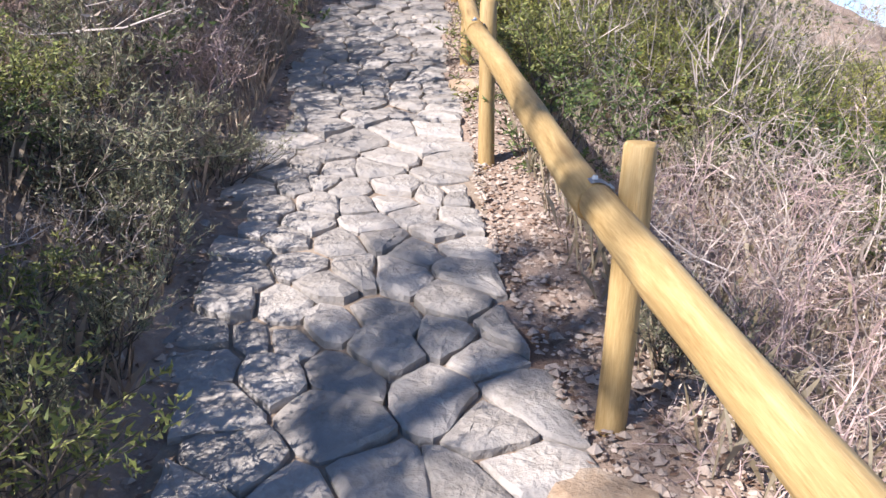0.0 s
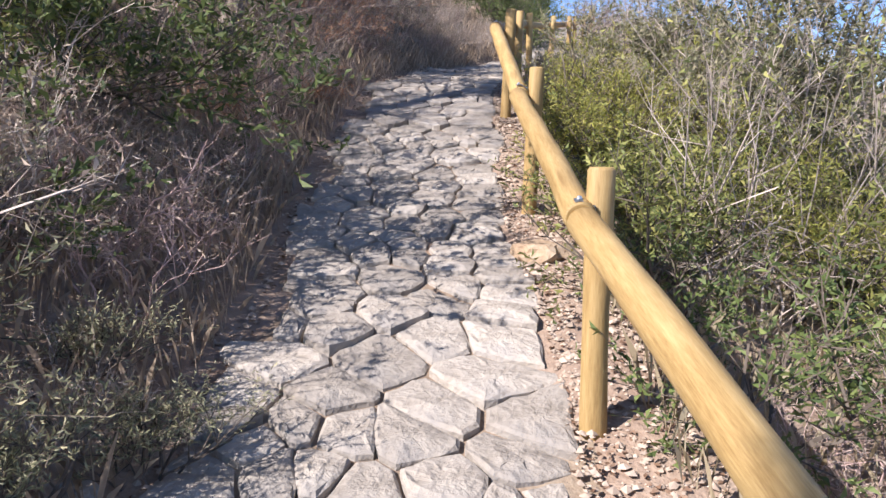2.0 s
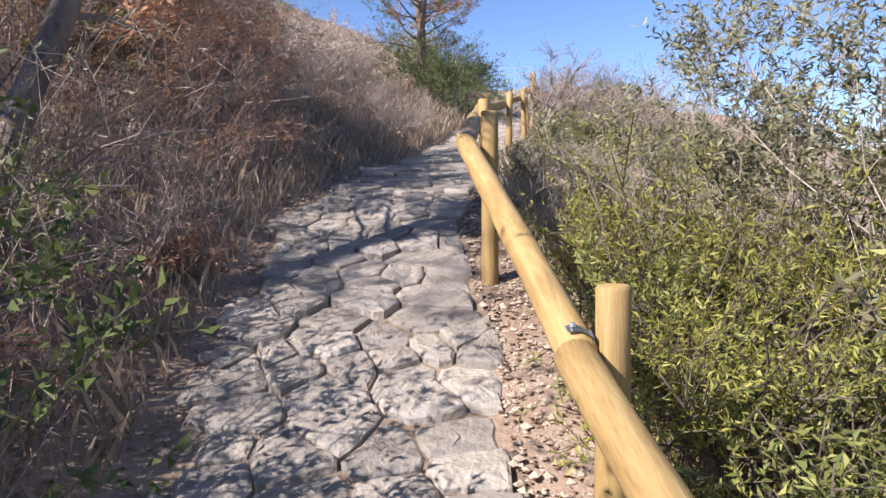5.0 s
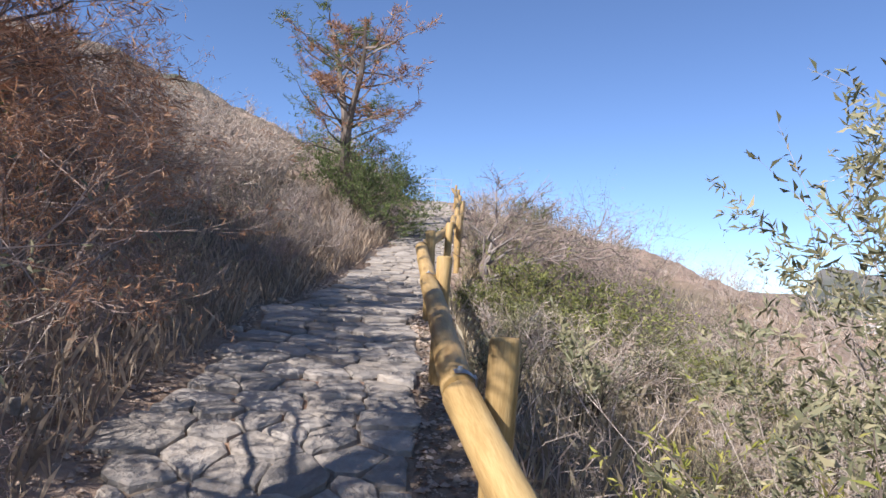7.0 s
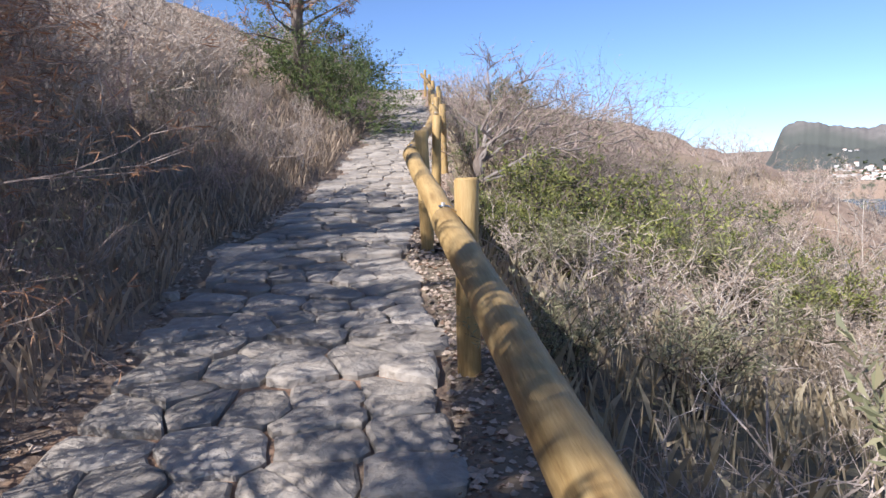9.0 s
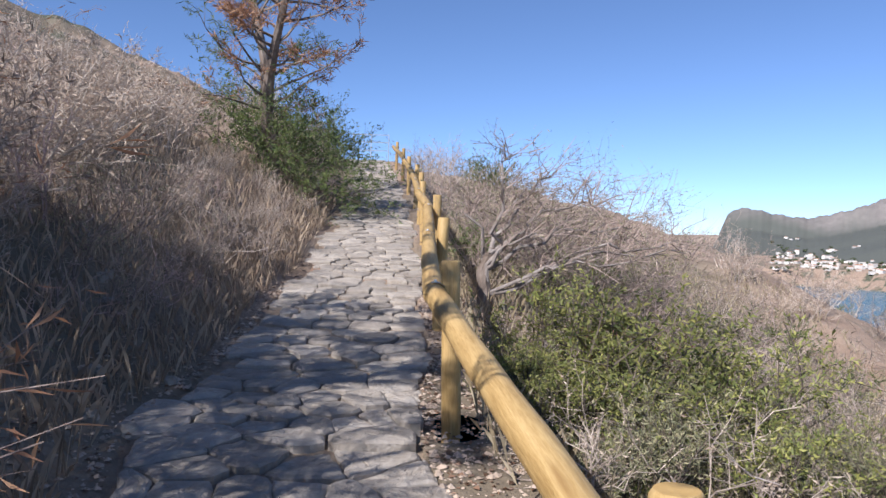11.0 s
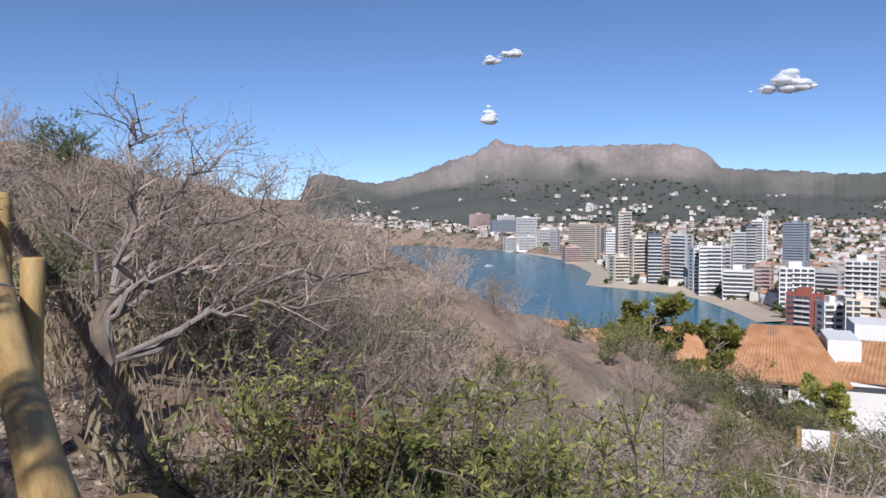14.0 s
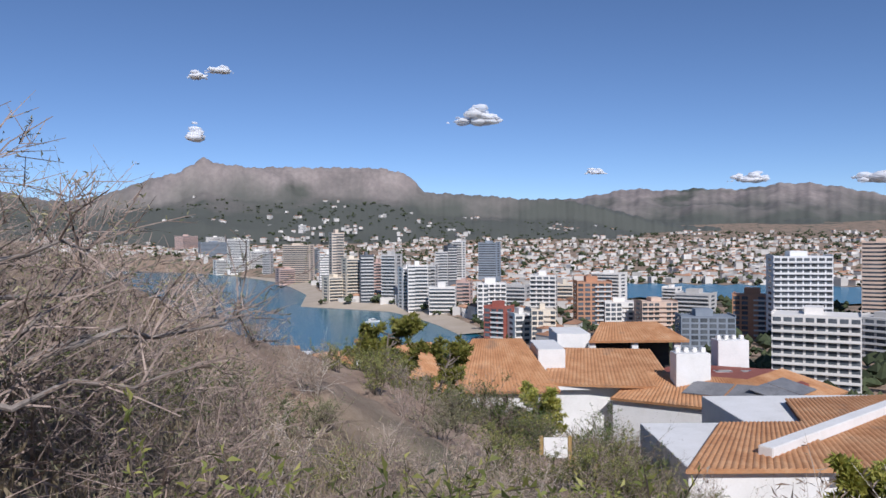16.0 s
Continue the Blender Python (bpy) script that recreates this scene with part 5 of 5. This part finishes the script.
# long house with a raised loggia, chimneys and a roof terrace
d_house = house("long white villa with terracotta roofs and roof terrace")
tiled("roof", (5.6, 43.2, -3.05), (13.4, 42.2, -3.15), (13.6, 48.5, -1.85), (7.2, 49.2, -1.8), d_house)
wall_box(d_house, 5.8, 13.3, 43.6, 49, -11, -3.2)
block("eave_band", (5.7, 13.6, 43.1, 43.5, -3.42, -3.2), WHITEWASH, d_house)
block("window", (10.3, 11.4, 43.5, 43.6, -4.5, -3.6), PANE, d_house)
block("window", (12.2, 13.1, 43.5, 43.6, -4.4, -3.6), PANE, d_house)
tiled("roof", (9.6, 49.0, -1.35), (16.4, 49.0, -1.35), (15.0, 52, -0.4), (11.0, 52, -0.4), d_house)
tiled("roof", (16.4, 49.0, -1.35), (16.4, 55.0, -1.35), (15.0, 52.02, -0.4), (15.0, 52, -0.4), d_house)
# solid near-black block painted as the shade under the loggia roof
block("loggia_room", (10.4, 15.8, 51.5, 54.5, -6, -1.45), SHADE_FILL, d_house)
for x in (9.9, 12.8, 15.7):
    wall_box(d_house, x - 0.22, x + 0.22, 49.3, 49.75, -4, -1.42, "pillar")
wall_box(d_house, 7.6, 9.9, 50, 54, -6, -0.95, "wing")
chimney(d_house, 14.2, 42.4, -4.0, -1.1, 2.0, 1.2, 4)
chimney(d_house, 18.5, 47.4, -4.0, -1.05, 2.0, 1.3, 4)
block("terrace", (15.3, 20.8, 41.6, 46.6, -4.2, -2.85), RED_FLOOR, d_house, 0.03)
for x, y in ((17.0, 44.6), (18.5, 44.4)):
    s = block("skylight", (x - 0.55, x + 0.55, y - 0.4, y + 0.4, -2.85, -2.62), WHITEWASH, d_house, 0.04)
    block("pane", (x - 0.45, x + 0.45, y - 0.3, y + 0.3, -2.62, -2.6), PANE, s)

# corner house whose roof carries grey sheets
f_house = house("terracotta hipped roof with dark grey panels")
C0, e1, e2 = Vector((17.2, 36.3, -3.45)), Vector((-0.79, 0.61, -0.03)), Vector((0.72, 0.69, 0.0))
L1, L2 = 9.8, 8.6


def f_at(u, w, z):
    q = C0 + e1 * u + e2 * w
    return (q.x, q.y, q.z + z)


def f_panel(name, u0, u1, w0, w1, material, face, lift):
    if face == 1:
        q = [(u0, w0), (u1, w0), (u1, w1), (u0, w1)]
    else:
        q = [(u0, w0), (u0, w1), (u1, w1), (u1, w0)]
    rise = 0.3
    bm = bmesh.new()
    lo = [bm.verts.new(f_at(u, w, rise * min(u + 0.0 if face == 2 else 99, w if face == 1 else 99) + lift)) for u, w in q]
    hi = [bm.verts.new(v.co + Vector((0, 0, 0.05))) for v in lo]
    bm.faces.new(hi)
    for k in range(4):
        bm.faces.new((lo[k], lo[(k + 1) % 4], hi[(k + 1) % 4], hi[k]))
    bmesh.ops.recalc_face_normals(bm, faces=bm.faces[:])
    return part(name, bm, material, f_house)


tiled("roof", f_at(0, 0, 0), f_at(L1, 0, 0), f_at(L1, 3.6, 1.08), f_at(3.6, 3.6, 1.08), f_house)
tiled("roof", f_at(0, L2, 0), f_at(0, 0, 0), f_at(3.6, 3.6, 1.08), f_at(3.6, L2, 1.08), f_house)
wv = [f_at(u, w, z) for z in (-7.5, -0.1) for u, w in ((0.3, 0.3), (L1, 0.3), (L1, L2), (0.3, L2))]
piece("wall", mesh_of("wall", wv, [(0, 3, 2, 1), (4, 5, 6, 7), (0, 1, 5, 4), (1, 2, 6, 5), (2, 3, 7, 6), (3, 0, 4, 7)], WHITEWASH), f_house)
dv = [f_at(u, w, z) for z in (-0.1, 1.0) for u, w in ((3.5, 3.5), (L1, 3.5), (L1, L2), (3.5, L2))]
piece("roof_deck", mesh_of("roof_deck", dv, [(4, 5, 6, 7), (0, 1, 5, 4), (1, 2, 6, 5), (2, 3, 7, 6), (3, 0, 4, 7)], RED_FLOOR), f_house)
for k in range(2):
    f_panel("panel", 1.5 + k * 2.4, 3.75 + k * 2.4, 0.9 + 0.3 * k, 2.7, SLATE, 1, 0.09)
for k in range(2):
    f_panel("panel", 0.9, 2.7, 1.6 + k * 2.4, 3.85 + k * 2.4, SLATE, 2, 0.09)

# nearest house: white wall, flat tiled roof with a white parapet
g_house = house("white house with low tiled roof and parapet below the slope")
wall_box(g_house, 7.9, 12.6, 24.0, 30, -9, -2.12)
wall_box(g_house, 12.6, 30, 25.0, 36, -9, -2.3)
tiled("roof", (7.7, 23.7, -2.1), (12.8, 23.7, -2.1), (14.6, 29.5, -2.0), (11.0, 29.5, -2.0), g_house)
tiled("roof", (12.9, 23.9, -2.2), (30, 25.5, -2.2), (30, 36, -2.05), (15.8, 34, -2.05), g_house)
bm = bmesh.new()
bmesh.ops.create_cube(bm, size=1, matrix=Matrix.Translation((16.6, 29.6, -1.92)) @ Matrix.Rotation(math.atan2(8.0, 10.0), 4, "Z") @ Matrix.Diagonal((14.5, 0.55, 0.4, 1)))
bmesh.ops.bevel(bm, geom=bm.edges[:], offset=0.03, segments=2, affect="EDGES")
part("parapet", bm, WHITEWASH, g_house)


def by_view(x, y):
    q = villa_frame @ Vector((x, y, 0))
    return q.x, q.y


for x, y, tall, crown, seed in ((-2.9, 36.0, 5.3, 2.5, 21), (-1.0, 37.0, 4.9, 2.3, 22), (-4.4, 37.5, 4.5, 2.1, 27), (10.6, 18.6, 2.0, 1.3, 23), (21.5, 40.5, 5.5, 2.4, 24), (26, 47, 6, 2.6, 25), (4.6, 38.5, 3.6, 1.8, 26)):
    pine("pine_tree", "rounded bright green pine beside the villas", *by_view(x, y), tall, crown, TRUNK, LEAF_LIME, seed, 0.12, 44, 0.3, 0.42)

for _ in range(46):
    x, y = by_view(prng.uniform(-5, 16), prng.uniform(26, 40))
    put(pick((("olive", 4), ("mastic", 2), ("grey", 3), ("dark", 2))), x, y, prng.uniform(2.0, 3.2))
for _ in range(48):
    x, y = by_view(prng.uniform(0.5, 9.0), prng.choice((prng.uniform(11, 18.5), prng.uniform(24, 28))))
    put(pick((("olive", 6), ("grey", 3), ("dark", 3), ("mastic", 2))), x, y, prng.uniform(0.9, 1.5))

for _ in range(34):
    x, y = by_view(prng.uniform(0, 14.0), prng.uniform(25.5, 35))
    put(pick((("olive", 6), ("mastic", 2), ("dark", 3), ("rosemary", 2))), x, y, prng.uniform(1.5, 2.2))

# little lower footpath with posts and a sign
tv, tf = [], []
for k, t in enumerate(np.linspace(0, 1, 60)):
    b, far = 60 + 24 * t, 25.5 - 7.5 * t + 0.5 * math.sin(t * 9)
    for r in (-0.55, -0.2, 0.2, 0.55):
        x, y = polar(b, far + r * (1 + 0.15 * math.sin(k * 0.9)))
        tv.append((x, y, float(land(x, y)) + (0.05 if abs(r) < 0.3 else -0.02)))
    if k:
        tf += [(4 * k - 4 + c, 4 * k + c, 4 * k + c + 1, 4 * k - 3 + c) for c in range(3)]
TRAIL = surface("ochre_dirt", ((0.33, 0.22, 0.12), (0.46, 0.33, 0.19), (0.56, 0.43, 0.28)), 2, 25, 0.96, 0.6, 0.02)
tagged(new("trail", mesh_of("trail", tv, tf, TRAIL, True)), "ochre dirt footpath across the lower slope", "path", kind="structure")

lower = tagged(new("sign_board"), "pale information board on two wooden posts", "sign")
lower.matrix_world = pose(*polar(66.0, 21.5), float(land(*polar(66.0, 21.5))), 0, 0, -60)
block("board", (-0.35, 0.35, -0.03, 0.03, 0.25, 0.85), WHITEWASH, lower, 0.01)
for s in (-1, 1):
    block("post", (s * 0.42 - 0.05, s * 0.42 + 0.05, -0.05, 0.05, -0.3, 0.9), WOOD, lower, 0.01)
low_post = log_mesh("low_post", 0.9, 0.06, 400)
for k in range(4):
    x, y = polar(67.5 + 1.6 * k, 21.8 - 0.35 * k)
    o = tagged(new("fence_post", low_post), "short wooden post along the lower footpath", "post", "lower footpath posts")
    o.location = (x, y, float(land(x, y)) - 0.25)

# barrier at the top of the climb
gate = tagged(new("barrier"), "thin grey metal barrier at the top of the path", "barrier")
gate.matrix_world = pose(-1.5, 44.6, float(path_z(44.6)))
for x in (-0.75, 0.0, 0.75):
    block("upright", (x - 0.02, x + 0.02, -0.02, 0.02, -0.2, 1.15), STEEL, gate)
for z in (0.45, 0.8, 1.12):
    block("bar", (-0.75, 0.75, -0.015, 0.015, z - 0.015, z + 0.015), STEEL, gate)
lay_path()
